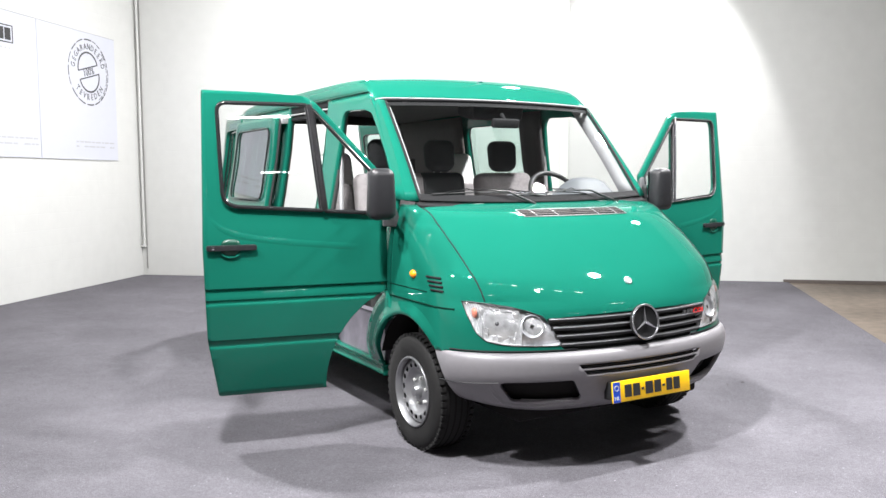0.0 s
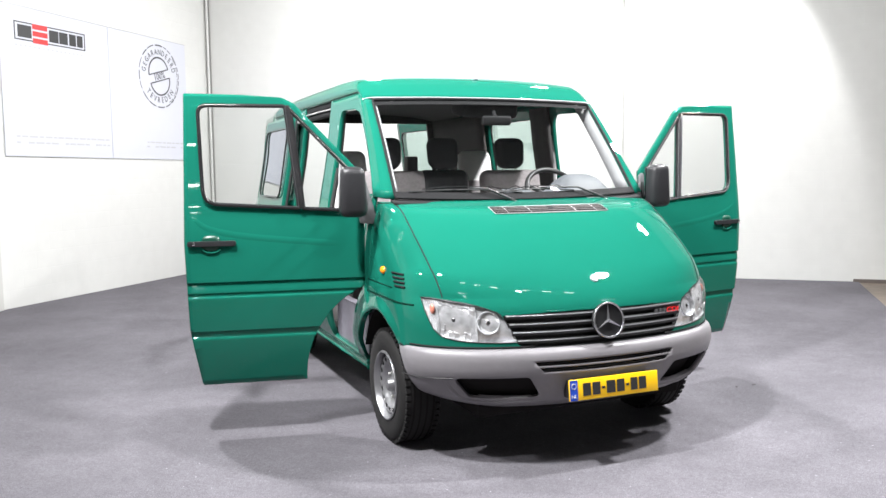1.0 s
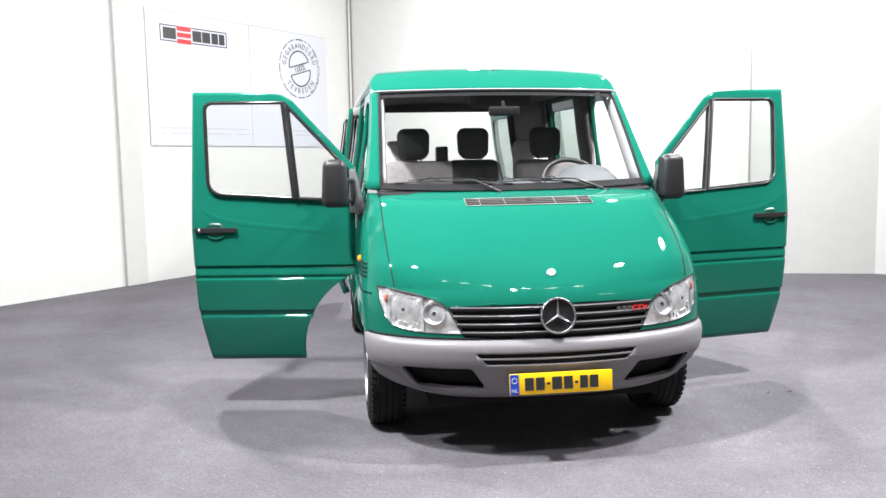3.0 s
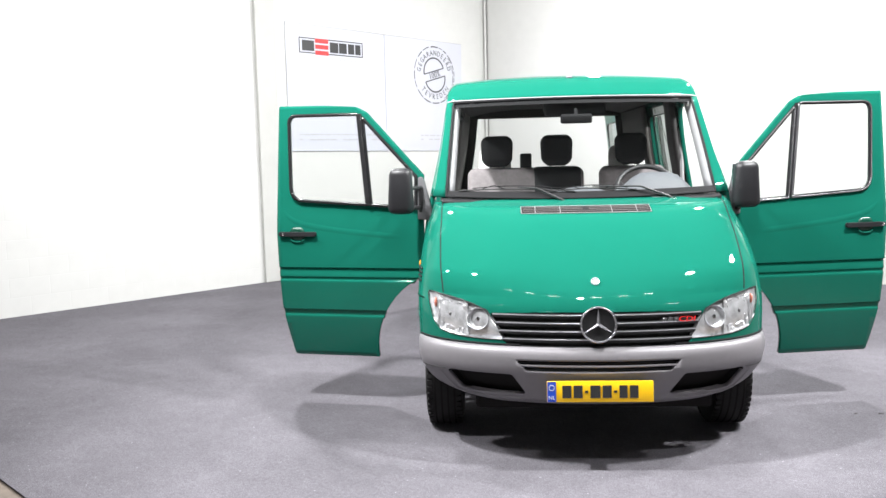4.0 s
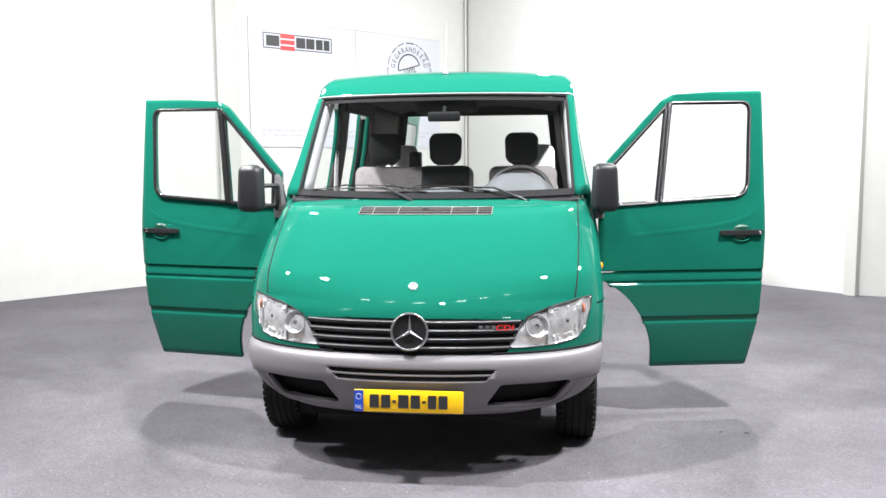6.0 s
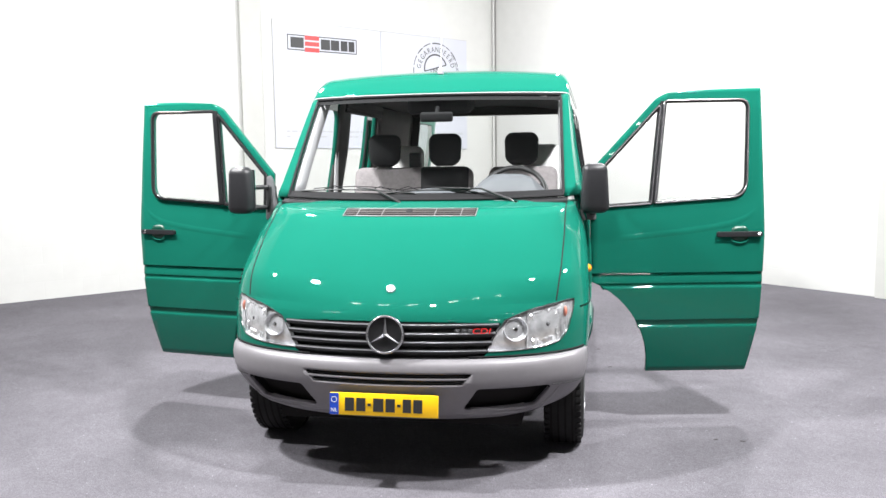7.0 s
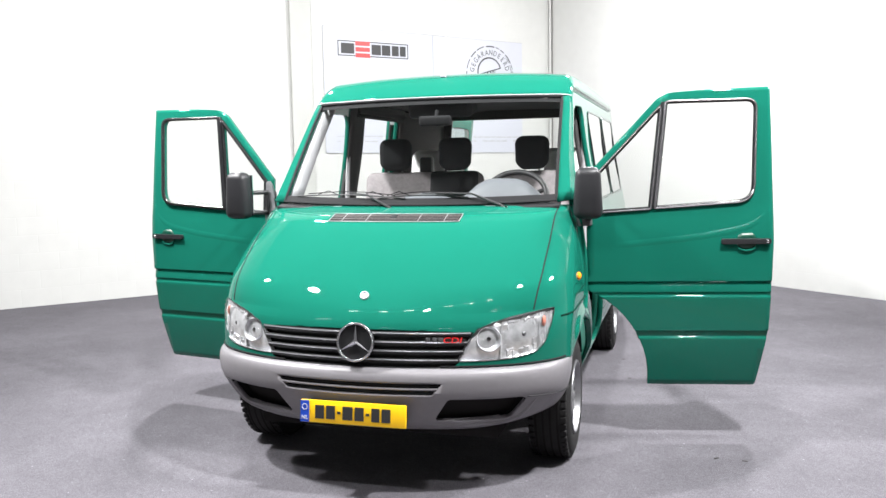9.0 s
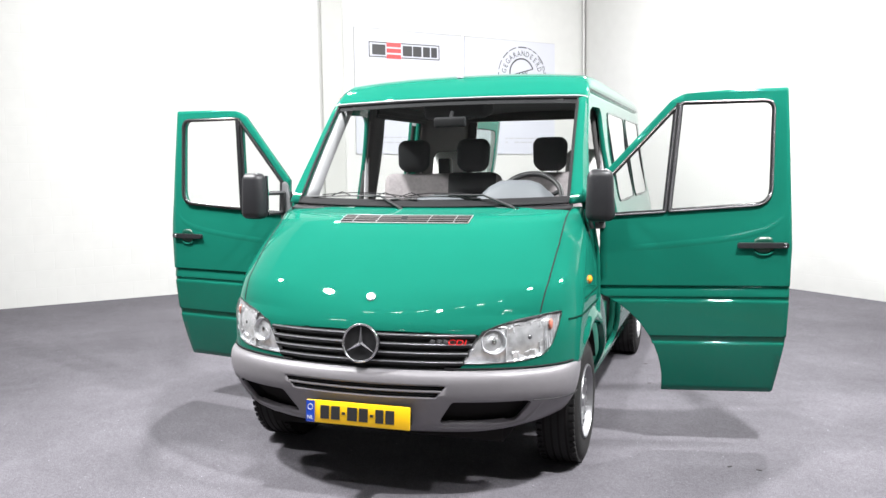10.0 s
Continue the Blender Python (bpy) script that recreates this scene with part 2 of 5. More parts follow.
def steps(a, b, n):
    return [a + (b - a) * i / n for i in range(n + 1)]


def sheet(us, vs):
    """A flat sheet in (u, v) with a vertex at each pair."""
    bm = bmesh.new()
    g = [[bm.verts.new((u, v, 0)) for v in vs] for u in us]
    for i in range(len(us) - 1):
        for j in range(len(vs) - 1):
            bm.faces.new((g[i][j], g[i + 1][j], g[i + 1][j + 1], g[i][j + 1]))
    return bm


def area2(poly):
    return sum(a[0] * b[1] - b[0] * a[1] for a, b in zip(poly, poly[1:] + poly[:1]))


def cut(bm, poly, keep_inside=False):
    """Cut a convex polygon out of a flat sheet, or keep only what lies in it."""
    if area2(poly) < 0:
        poly = poly[::-1]
    lo = [min(p[i] for p in poly) for i in (0, 1)]
    hi = [max(p[i] for p in poly) for i in (0, 1)]
    for a, b in zip(poly, poly[1:] + poly[:1]):
        d = Vector((b[0] - a[0], b[1] - a[1], 0))
        if d.length < 1e-7:
            continue
        no = Vector((d.y, -d.x, 0)).normalized()
        if keep_inside:
            geom = bm.verts[:] + bm.edges[:] + bm.faces[:]
            bmesh.ops.bisect_plane(bm, geom=geom, dist=1e-6, plane_co=(*a, 0), plane_no=no, clear_outer=True)
        else:
            fs = [f for f in bm.faces if all(max(v.co[i] for v in f.verts) > lo[i] - 1e-6 and min(v.co[i] for v in f.verts) < hi[i] + 1e-6 for i in (0, 1))]
            es = list({e for f in fs for e in f.edges})
            vs = list({v for f in fs for v in f.verts})
            bmesh.ops.bisect_plane(bm, geom=vs + es + fs, dist=1e-6, plane_co=(*a, 0), plane_no=no)
    if not keep_inside:
        dead = []
        for f in bm.faces:
            c = f.calc_center_median()
            if all((b[0] - a[0]) * (c.y - a[1]) - (b[1] - a[1]) * (c.x - a[0]) > -1e-9 for a, b in zip(poly, poly[1:] + poly[:1])):
                dead.append(f)
        bmesh.ops.delete(bm, geom=dead, context="FACES")
    return bm


def mapped(bm, fn, flip=False):
    for v in bm.verts:
        v.co = Vector(fn(v.co.x, v.co.y))
    if flip:
        bmesh.ops.reverse_faces(bm, faces=bm.faces)
    return bm


def ring(outer, inner, fn):
    """A strip between two outlines of equal count, laid on fn."""
    bm = bmesh.new()
    o = [bm.verts.new(fn(*p)) for p in outer]
    i = [bm.verts.new(fn(*p)) for p in inner]
    n = len(o)
    for k in range(n):
        bm.faces.new((o[k], o[(k + 1) % n], i[(k + 1) % n], i[k]))
    return bm


def shrunk(points, d):
    """The sharp outline with its sides moved inwards by d."""
    n, out = len(points), []
    s = 1 if area2(points) > 0 else -1
    for k in range(n):
        p, a, b = Vector(points[k]), Vector(points[k - 1]), Vector(points[(k + 1) % n])
        u, v = (p - a).normalized(), (b - p).normalized()
        nu, nv = Vector((-u.y, u.x)) * s, Vector((-v.y, v.x)) * s
        k2 = d / max(0.2, 1 + nu.dot(nv))
        out.append(tuple(p + (nu + nv) * k2))
    return out


def plate_of(poly, thick, m, bm=None):
    """A flat outline with thickness, in the xz plane, front towards -y, moved by m."""
    bm = bm or bmesh.new()
    f = [bm.verts.new(m @ Vector((p[0], 0, p[1]))) for p in poly]
    b = [bm.verts.new(m @ Vector((p[0], thick, p[1]))) for p in poly]
    n = len(poly)
    bm.faces.new(f)
    bm.faces.new(b[::-1])
    for k in range(n):
        bm.faces.new((f[k], b[k], b[(k + 1) % n], f[(k + 1) % n]))
    bmesh.ops.recalc_face_normals(bm, faces=bm.faces)
    return bm


def prism(points, z0, z1):
    """An upright block over a plan, given anticlockwise."""
    bm = bmesh.new()
    low, top = [bm.verts.new((x, y, z0)) for x, y in points], [bm.verts.new((x, y, z1)) for x, y in points]
    bm.faces.new(low[::-1])
    bm.faces.new(top)
    for k in range(len(points)):
        j = (k + 1) % len(points)
        bm.faces.new((low[k], low[j], top[j], top[k]))
    return bm


def table(v, rows):
    if v <= rows[0][0]:
        return rows[0][1]
    for (a, p), (b, q) in zip(rows, rows[1:]):
        if v <= b:
            return p + (q - p) * (v - a) / (b - a)
    return rows[-1][1]


def smooth_table(rows, n=60):
    """The same table with its kinks eased (monotone cubic)."""
    xs, ys = [r[0] for r in rows], [r[1] for r in rows]
    d = [(ys[i + 1] - ys[i]) / (xs[i + 1] - xs[i]) for i in range(len(xs) - 1)]
    m = [d[0]] + [0 if d[i - 1] * d[i] <= 0 else 2 * d[i - 1] * d[i] / (d[i - 1] + d[i]) for i in range(1, len(d))] + [d[-1]]
    out = []
    for i in range(len(d)):
        h = xs[i + 1] - xs[i]
        for k in range(n // len(d) + 1):
            t = k / (n // len(d) + 1)
            out.append((xs[i] + t * h, (2 * t**3 - 3 * t**2 + 1) * ys[i] + (t**3 - 2 * t**2 + t) * h * m[i] + (3 * t**2 - 2 * t**3) * ys[i + 1] + (t**3 - t**2) * h * m[i + 1]))
    return out + [(xs[-1], ys[-1])]


# ---- the hall ----
# Hall axes: s along the back wall from the corner, r along the side wall towards the viewer.
ROOM = Matrix(((0.7511, 0.6601, 0, -0.649), (-0.6601, 0.7511, 0, 10.048), (0, 0, 1, 0), (0, 0, 0, 1)))
HIGH, FAR_S, FAR_R, STEP_R = 6.4, 26.0, 30.0, 0.62


def setting(name, bm, mat, label, category, smooth=False, **k):
    ob = part(name, bm, mat, smooth=smooth, **k)
    ob.matrix_world = ROOM
    return tagged(ob, label, category, kind="structure")


setting("floor", boxed(-0.3, FAR_S + 0.3, -FAR_R - 0.3, 1.0, -0.2, -0.012), CONCRETE, "worn brown concrete hall floor", "floor")
setting("carpet", box(boxed(0.0, 6.34, -9.23, -0.001, -0.011, 0.0), 6.34, 9.27, -9.23, STEP_R - 0.001, -0.011, 0.0), CARPET, "dark grey needle felt carpet on the hall floor", "carpet")
setting("wall_back", boxed(-0.3, 6.34, 0.0, 0.3, -0.01, HIGH), WALL, "white painted block wall at the back", "wall")
setting("wall_back_recess", prism([(6.341, 0.0), (7.7, STEP_R), (FAR_S + 0.3, STEP_R), (FAR_S + 0.3, STEP_R + 0.3), (6.341, STEP_R + 0.3)], -0.01, HIGH), WALL, "white painted block wall that splays further back", "wall")
setting("wall_side", boxed(-0.3, 0.0, -FAR_R - 0.3, -0.001, -0.01, HIGH), WALL, "white painted block wall with a banner", "wall")
# Unseen end walls and ceiling, added to close the hall and keep reflections dark.
setting("wall_right", boxed(FAR_S, FAR_S + 0.3, -FAR_R - 0.3, STEP_R - 0.001, -0.01, HIGH), GREY_WALL, "unseen plain grey wall added to close the hall", "wall")
setting("wall_front", boxed(0.001, FAR_S - 0.001, -FAR_R - 0.3, -FAR_R, -0.01, HIGH), GREY_WALL, "unseen plain grey wall added to close the hall", "wall")
setting("ceiling", boxed(-0.3, FAR_S + 0.3, -FAR_R - 0.3, 1.0, HIGH + 0.002, HIGH + 0.2), CEIL, "unseen dark flat ceiling added to close the hall", "ceiling")
setting("pilaster", boxed(6.21, 6.342, -0.10, -0.001, 0.001, HIGH - 0.002, bevel=0.006), PILASTER, "white painted shallow pilaster on the back wall", "pilaster")
setting("pilaster", boxed(0.001, 0.05, -4.42, -4.12, 0.001, HIGH - 0.002, bevel=0.006), PILASTER, "white painted shallow pilaster on the side wall", "pilaster")
setting("baseboard", boxed(9.21, FAR_S - 0.01, STEP_R - 0.02, STEP_R - 0.001, -0.011, 0.035), SKIRT, "dark skirting along the back wall", "baseboard")
setting("corner_pipe", tube([(0.055, -0.035, 0.44), (0.055, -0.035, HIGH - 0.01)], 0.017, 10), PIPE, "pale painted pipe up the wall corner", "pipe", smooth=True)
setting("corner_cable", tube([(0.082, -0.012, 0.10), (0.078, -0.014, 1.4), (0.082, -0.012, HIGH - 0.01)], 0.0075, 8), CABLE, "thin grey cable up the wall corner", "cable", smooth=True)
setting("pipe_bracket", boxed(0.0015, 0.080, -0.058, -0.0015, 0.425, 0.445, bevel=0.003), PIPE, "small pale pipe bracket on the wall", "bracket")

# banner on the side wall: r runs from 0.57 to 3.94, z from 1.71 to 3.40
SIDE = ROOM @ Matrix(((0, -1, 0, 0), (1, 0, 0, 0), (0, 0, 1, 0), (0, 0, 0, 1)))  # x: towards the corner, y: into the wall


def wall_flat(poly, y0, thick):
    return plate_of([(x, z) for x, z in poly], thick, Matrix.Translation((0, y0, 0)))


banner = thing("banner", "white vinyl wall banner with a logo and round stamp", "banner", SIDE)
part("sheet", wall_flat([(-3.94, 1.72), (-2.205, 1.71), (-2.205, 3.395), (-3.94, 3.42)], -0.012, 0.01), BANNER, banner, smooth=False)
part("sheet", wall_flat([(-2.199, 1.71), (-0.57, 1.70), (-0.57, 3.385), (-2.199, 3.395)], -0.012, 0.01), BANNER, banner, smooth=False)
bm = bmesh.new()
for a, b in (((-3.94, 3.42), (-0.57, 3.385)), ((-3.94, 1.72), (-0.57, 1.70)), ((-3.94, 1.72), (-3.94, 3.42))):
    tube([(a[0], -0.012, a[1]), (b[0], -0.012, b[1])], 0.004, 6, bm)
part("edge_rail", bm, BANNER_GREY, banner, "thin grey edging")
# logo: framed word with a red barred letter
LOGO_X0, LOGO_X1, LOGO_Z0, LOGO_Z1 = -3.725, -2.62, 3.035, 3.242
bm = bmesh.new()
for x0, x1, z0, z1 in ((LOGO_X0, LOGO_X1, LOGO_Z0, LOGO_Z0 + 0.013), (LOGO_X0, LOGO_X1, LOGO_Z1 - 0.013, LOGO_Z1), (LOGO_X0, LOGO_X0 + 0.012, LOGO_Z0 + 0.013, LOGO_Z1 - 0.013), (LOGO_X1 - 0.012, LOGO_X1, LOGO_Z0 + 0.013, LOGO_Z1 - 0.013)):
    box(bm, x0, x1, -0.016, -0.0125, z0, z1)
part("logo_frame", bm, INK, banner, "thin black frame", smooth=False)
for x0, x1 in ((-3.675, -3.475), (-3.205, -3.06), (-3.045, -2.91), (-2.885, -2.775), (-2.755, -2.66)):
    part("logo_block", boxed(x0, x1, -0.016, -0.0125, 3.068, 3.208), INK, banner, "black block of a company mark", smooth=False)
for z in (3.035, 3.115, 3.195):
    bm = boxed(-3.455, -3.235, -0.018, -0.0125, z - 0.012, z + 0.045)
    part("logo_bar", bm, RED, banner, "red bar", smooth=False)
bm = bmesh.new()
for k in range(16):
    box(bm, -3.72 + k * 0.068, -3.69 + k * 0.068, -0.0145, -0.0125, 2.965, 2.985)
tagged(part("small_print", bm, BANNER_GREY, banner, "tiny pale print", smooth=False), kind="stuff")
for x0, x1, rows in ((-3.77, -2.25, (1.935, 1.865)), (-1.50, -0.66, (1.93, 1.87))):
    for z in rows:
        bm = bmesh.new()
        x = x0
        k = 0
        while x < x1:
            w = 0.05 + 0.09 * ((k * 7) % 5) / 5
            box(bm, x, min(x + w, x1), -0.0145, -0.0125, z, z + 0.018)
            x += w + (0.025 if k % 4 or z > 1.9 else 0.12)
            k += 1
        tagged(part("small_print", bm, BANNER_GREY, banner, "tiny pale print", smooth=False), kind="stuff")

# round stamp: dashed rings, two half discs, words
SX, SZ, SR = -1.18, 2.87, 0.44
stamp_ink = material("faded_stamp_ink", (0.06, 0.06, 0.065), 0.6, vary=0.5, scale=14)
bm = bmesh.new()


def arc_band(bm, r0, r1, a0, a1, y, n=10, cx=SX, cz=SZ):
    pts = [(cx + r1 * math.cos(radians(a0 + (a1 - a0) * k / n)), cz + r1 * math.sin(radians(a0 + (a1 - a0) * k / n))) for k in range(n + 1)]
    pts += [(cx + r0 * math.cos(radians(a1 + (a0 - a1) * k / n)), cz + r0 * math.sin(radians(a1 + (a0 - a1) * k / n))) for k in range(n + 1)]
    m = Matrix.Translation((0, y, 0))
    f = [bm.verts.new(m @ Vector((p[0], 0, p[1]))) for p in pts]
    for k in range(n):
        bm.faces.new((f[k], f[k + 1], f[2 * n - k], f[2 * n + 1 - k]))


dash = random.Random(4)
a = 0.0
while a < 355:
    w = dash.uniform(7, 22)
    arc_band(bm, SR - dash.uniform(0.012, 0.02), SR, a, min(a + w, 357), -0.0145)
    a += w + dash.uniform(2, 6)
a = 300.0
while a < 400:
    w = dash.uniform(12, 25)
    arc_band(bm, SR - 0.04, SR - 0.03, a, a + w, -0.0145)
    a += w + dash.uniform(3, 6)
part("stamp_ring", bm, stamp_ink, banner, "worn dashed black ring", smooth=False)
bm = bmesh.new()
for a0, a1, s in ((8, 172, 1), (188, 352, -1)):
    tilt = 15
    oz = 0.045 * s
    cx, cz = SX - oz * math.sin(radians(tilt)), SZ + oz * math.cos(radians(tilt))
    arc_band(bm, 0.205, 0.228, a0 + tilt - 4, a1 + tilt + 4, -0.0145, 16, cx, cz)
    e0 = [(cx + 0.216 * math.cos(radians(q + tilt)), cz + 0.216 * math.sin(radians(q + tilt))) for q in (a0 - 4, a1 + 4)]
    box(bm, 0, 0.432, -0.0165, -0.0145, -0.008, 0.008, pose(e0[1][0] if s > 0 else e0[0][0], 0, e0[1][1] if s > 0 else e0[0][1], 0, -tilt, 0))
part("stamp_half_ring", bm, stamp_ink, banner, "black half rings", smooth=False)


def letters(name, text, size, mat, parent, m, label="", squeeze=1.0):
    cu = bpy.data.curves.new(name, "FONT")
    cu.body, cu.size, cu.align_x, cu.align_y, cu.extrude = text, size, "CENTER", "CENTER", 0.001
    cu.resolution_u = 3
    tmp = new(name + "_outline", cu)
    dg = bpy.context.evaluated_depsgraph_get()
    me = bpy.data.meshes.new_from_object(tmp.evaluated_get(dg))
    bpy.data.objects.remove(tmp)
    bpy.data.curves.remove(cu)
    me.transform(m @ pose(0, 0, 0, 90, 0, 0) @ Matrix.Diagonal((squeeze, 1, 1, 1)))
    me.materials.append(mat)
    ob = new(name, me)
    ob.parent = parent
    if label:
        ob["label"] = label
    return ob


def arc_word(word, r, a0, a1, size, outward):
    for k, ch in enumerate(word):
        an = a0 + (a1 - a0) * k / (len(word) - 1)
        x, z = SX + r * math.cos(radians(an)), SZ + r * math.sin(radians(an))
        turn = (90 - an) if outward else (270 - an)
        letters("letter", ch, size, stamp_ink, banner, pose(x, -0.0145, z, 0, turn, 0), squeeze=0.8)


arc_word("GEGARANDEERD", 0.335, 168, 20, 0.115, True)
arc_word("TEVREDEN", 0.335, 222, 322, 0.115, False)
letters("stamp_number", "100%", 0.135, stamp_ink, banner, pose(SX, -0.0145, SZ, 0, -15, 0), "black stamped 100%", squeeze=0.85)

# ---- ceiling lamps ----
# x, y, z, power, share that leaves the globe sideways
# Unseen globes: the first fits a bonnet glint, the others brighten van and walls.
LAMPS = [(0.1, -2.4, 4.6, 110, 0.60), (-2.6, 3.0, 4.5, 325, 0.70), (2.4, 3.4, 4.5, 270, 0.55), (0.8, 6.2, 4.5, 270, 0.80)]
LAMP_BODY = material("grey_lamp_housing", (0.3, 0.3, 0.3), 0.5, 0.3)
for x, y, z, power, share in LAMPS:
    lamp = thing("added_globe_lamp", "unseen round globe lamp added to brighten the hall", "lamp", Matrix.Translation((x, y, z)), "globe lamps")
    part("cap", lathe([(0.0, 0.21), (0.05, 0.21), (0.07, 0.19), (0.07, 0.16), (0.0, 0.16)], 24, "z"), LAMP_BODY, lamp)
    part("rod", tube([(0, 0, 0.20), (0, 0, HIGH - z)], 0.012, 8), LAMP_BODY, lamp)
    ld = bpy.data.lights.new("globe", "POINT")
    ld.shadow_soft_size, ld.energy, ld.color = 0.08, power * share, (0.99, 0.99, 1.0)
    lo = new("lamp_light", ld)
    lo.parent = lamp
    # extra disk below the globe, added to brighten van and floor
    ld = bpy.data.lights.new("fill_disk", "AREA")
    ld.shape, ld.size, ld.energy, ld.color = "DISK", 0.16, power * 0.44, (0.99, 0.99, 1.0)
    lo = new("lamp_light", ld)
    lo.parent = lamp
    lo.location = (0, 0, -0.12)
# shaded spots: place, target, power, beam, softness of the beam's edge
SPOTS = [((-2.65, -0.45, 4.8), (-0.2, 0.8, 0.8), 1330, 86, 0.75), ((2.65, -0.4, 4.8), (0.3, 0.8, 0.8), 1330, 91, 0.75),
         ((-4.6, 0.6, 4.8), (0.0, 0.7, 1.2), 900, 44, 0.8), ((4.5, 1.8, 4.6), (0.0, 0.7, 1.2), 760, 44, 0.8),
         ((4.3, 1.6, 4.5), (3.9, 1.2, 0.0), 420, 84, 0.22), (tuple(ROOM @ Vector((7.7, -0.9, 4.7))), tuple(ROOM @ Vector((7.35, 0.6, 2.7))), 300, 74, 0.22)]
for place, target, power, beam, edge in SPOTS:
    lamp = thing("spot_lamp", "grey shaded spot lamp hanging from the hall ceiling", "lamp", Matrix.Translation(place), "spot lamps")
    way = (Vector(target) - Vector(place)).to_track_quat("-Z", "Y").to_matrix().to_4x4()
    shade = lathe([(0.05, 0.22), (0.06, 0.20), (0.10, 0.10), (0.115, 0.015), (0.12, 0.012), (0.105, 0.10), (0.065, 0.205)], 24, "z")
    bmesh.ops.transform(shade, matrix=way, verts=shade.verts)
    part("shade", shade, LAMP_BODY, lamp)
    part("rod", tube([(0, 0, 0.18), (0, 0, HIGH - place[2])], 0.012, 8), LAMP_BODY, lamp)
    ld = bpy.data.lights.new("spot", "SPOT")
    ld.shadow_soft_size, ld.energy, ld.color = 0.13, power, (0.99, 0.99, 1.0)
    ld.spot_size, ld.spot_blend = radians(beam), edge
    lo = new("lamp_light", ld)
    lo.parent = lamp
    lo.matrix_basis = way
TUBE_GLOW = glow("tube_light", (1.0, 1.0, 1.0), 50)
TUBES = [(-5.4, -6.0), (5.6, -6.0)]
for x, y in TUBES:
    fix = thing("tube_lamp", "long white fluorescent batten lamp under the ceiling", "lamp", pose(x, y, HIGH - 0.10), "fluorescent battens")
    part("batten", boxed(-0.62, 0.62, -0.05, 0.05, 0.03, 0.10, bevel=0.005), BATTEN, fix, smooth=False)
    part("tube", tube([(-0.60, 0, 0), (0.60, 0, 0)], 0.025, 10), TUBE_GLOW, fix, "glowing white tube")
for x, y in ((-6.3, -13.2), (-2.35, -10.8), (2.4, -11.0), (6.9, -11.8), (-8.4, -21.0), (-2.3, -19.0), (3.0, -18.0), (8.6, -17.0)):
    fix = thing("hanging_tube_lamp", "long white fluorescent batten lamp hung low from the ceiling", "lamp", pose(x, y, 5.0), "hanging battens")
    part("batten", boxed(-0.62, 0.62, -0.05, 0.05, 0.03, 0.10, bevel=0.005), BATTEN, fix, smooth=False)
    part("tube", tube([(-0.60, 0, 0), (0.60, 0, 0)], 0.025, 10), TUBE_GLOW, fix, "glowing white tube")
    for dx in (-0.45, 0.45):
        part("hanger", tube([(dx, 0, 0.09), (dx, 0, HIGH - 5.0)], 0.004, 6), BATTEN, fix)
for x, y in ((-2.7, -3.0), (-1.7, -3.15), (-0.75, -3.25), (0.75, -3.25), (1.65, -3.15), (2.65, -3.0)):
    fix = thing("spot_tube", "short white tube lamp under the ceiling", "lamp", pose(x, y, HIGH - 0.10), "short tube lamps")
    part("batten", boxed(-0.2, 0.2, -0.05, 0.05, 0.03, 0.10, bevel=0.005), BATTEN, fix, smooth=False)
    part("tube", tube([(-0.18, 0, 0), (0.18, 0, 0)], 0.03, 10), TUBE_GLOW, fix, "glowing white tube")


# ---- the van ----
# Van axes: x across, y backwards from the number plate, z up. It stands on z = 0.
van = thing("van", "shiny green van, all doors standing open, parked on grey carpet", "van")

NOSE_Y = smooth_table([(0.55, 0.03), (0.60, 0.034), (0.72, 0.043), (0.80, 0.059), (0.86, 0.090), (0.93, 0.151), (1.01, 0.236), (1.15, 0.40), (1.25, 0.54), (1.285, 0.64), (1.305, 0.78), (1.32, 0.87)])
NOSE_W = smooth_table([(0.55, 0.935), (0.80, 0.942), (1.00, 0.935), (1.12, 0.922), (1.22, 0.90), (1.28, 0.88), (1.32, 0.87)])
SIDE_X = smooth_table([(0.28, 0.845), (0.335, 0.872), (0.42, 0.912), (0.52, 0.942), (0.85, 0.953), (1.0, 0.952), (1.1, 0.943), (1.35, 0.898), (1.65, 0.845), (1.9, 0.816), (2.0, 0.803)])
AXLE_F, AXLE_R, HUB_Z, ARCH = 0.84, 3.48, 0.335, 0.405
BACK = 4.2
DOOR_LEAN = smooth_table([(0.28, -0.078), (0.42, -0.047), (0.55, -0.025), (0.70, -0.009), (0.88, 0.003), (1.1, 0.002), (1.18, -0.001), (1.25, -0.006), (1.32, -0.013), (1.6, -0.037), (1.92, -0.068)])


def corner(z):
    """How square the plan of the nose is: rounder below the bonnet's edge."""
    return table(z, [(0.86, 2.1), (0.97, 2.5)])


def nose(a, z, out=0.0):
    """The nose: a 0..1 from the middle to the end of the corner, 1..2 along the side back to y = 1.04."""
    w, yc = table(z, NOSE_W) + out, table(z, NOSE_Y) - out
    run = min(0.50, 1.0 - yc)
    side = -1 if a < 0 else 1
    a = abs(a)
    if a <= 1:
        th = a * math.pi / 2
        e = 2 / corner(z)
        return (side * w * math.sin(th) ** e, yc + run * (1 - max(0.0, math.cos(th)) ** e), z)
    return (side * w, yc + run + (a - 1) * (1.04 - yc - run), z)


def nose_a(x, z):
    """The a at which the nose has this x."""
    w = table(z, NOSE_W)
    return math.copysign(math.asin(min(1, (abs(x) / w)) ** (corner(z) / 2)) * 2 / math.pi, x)


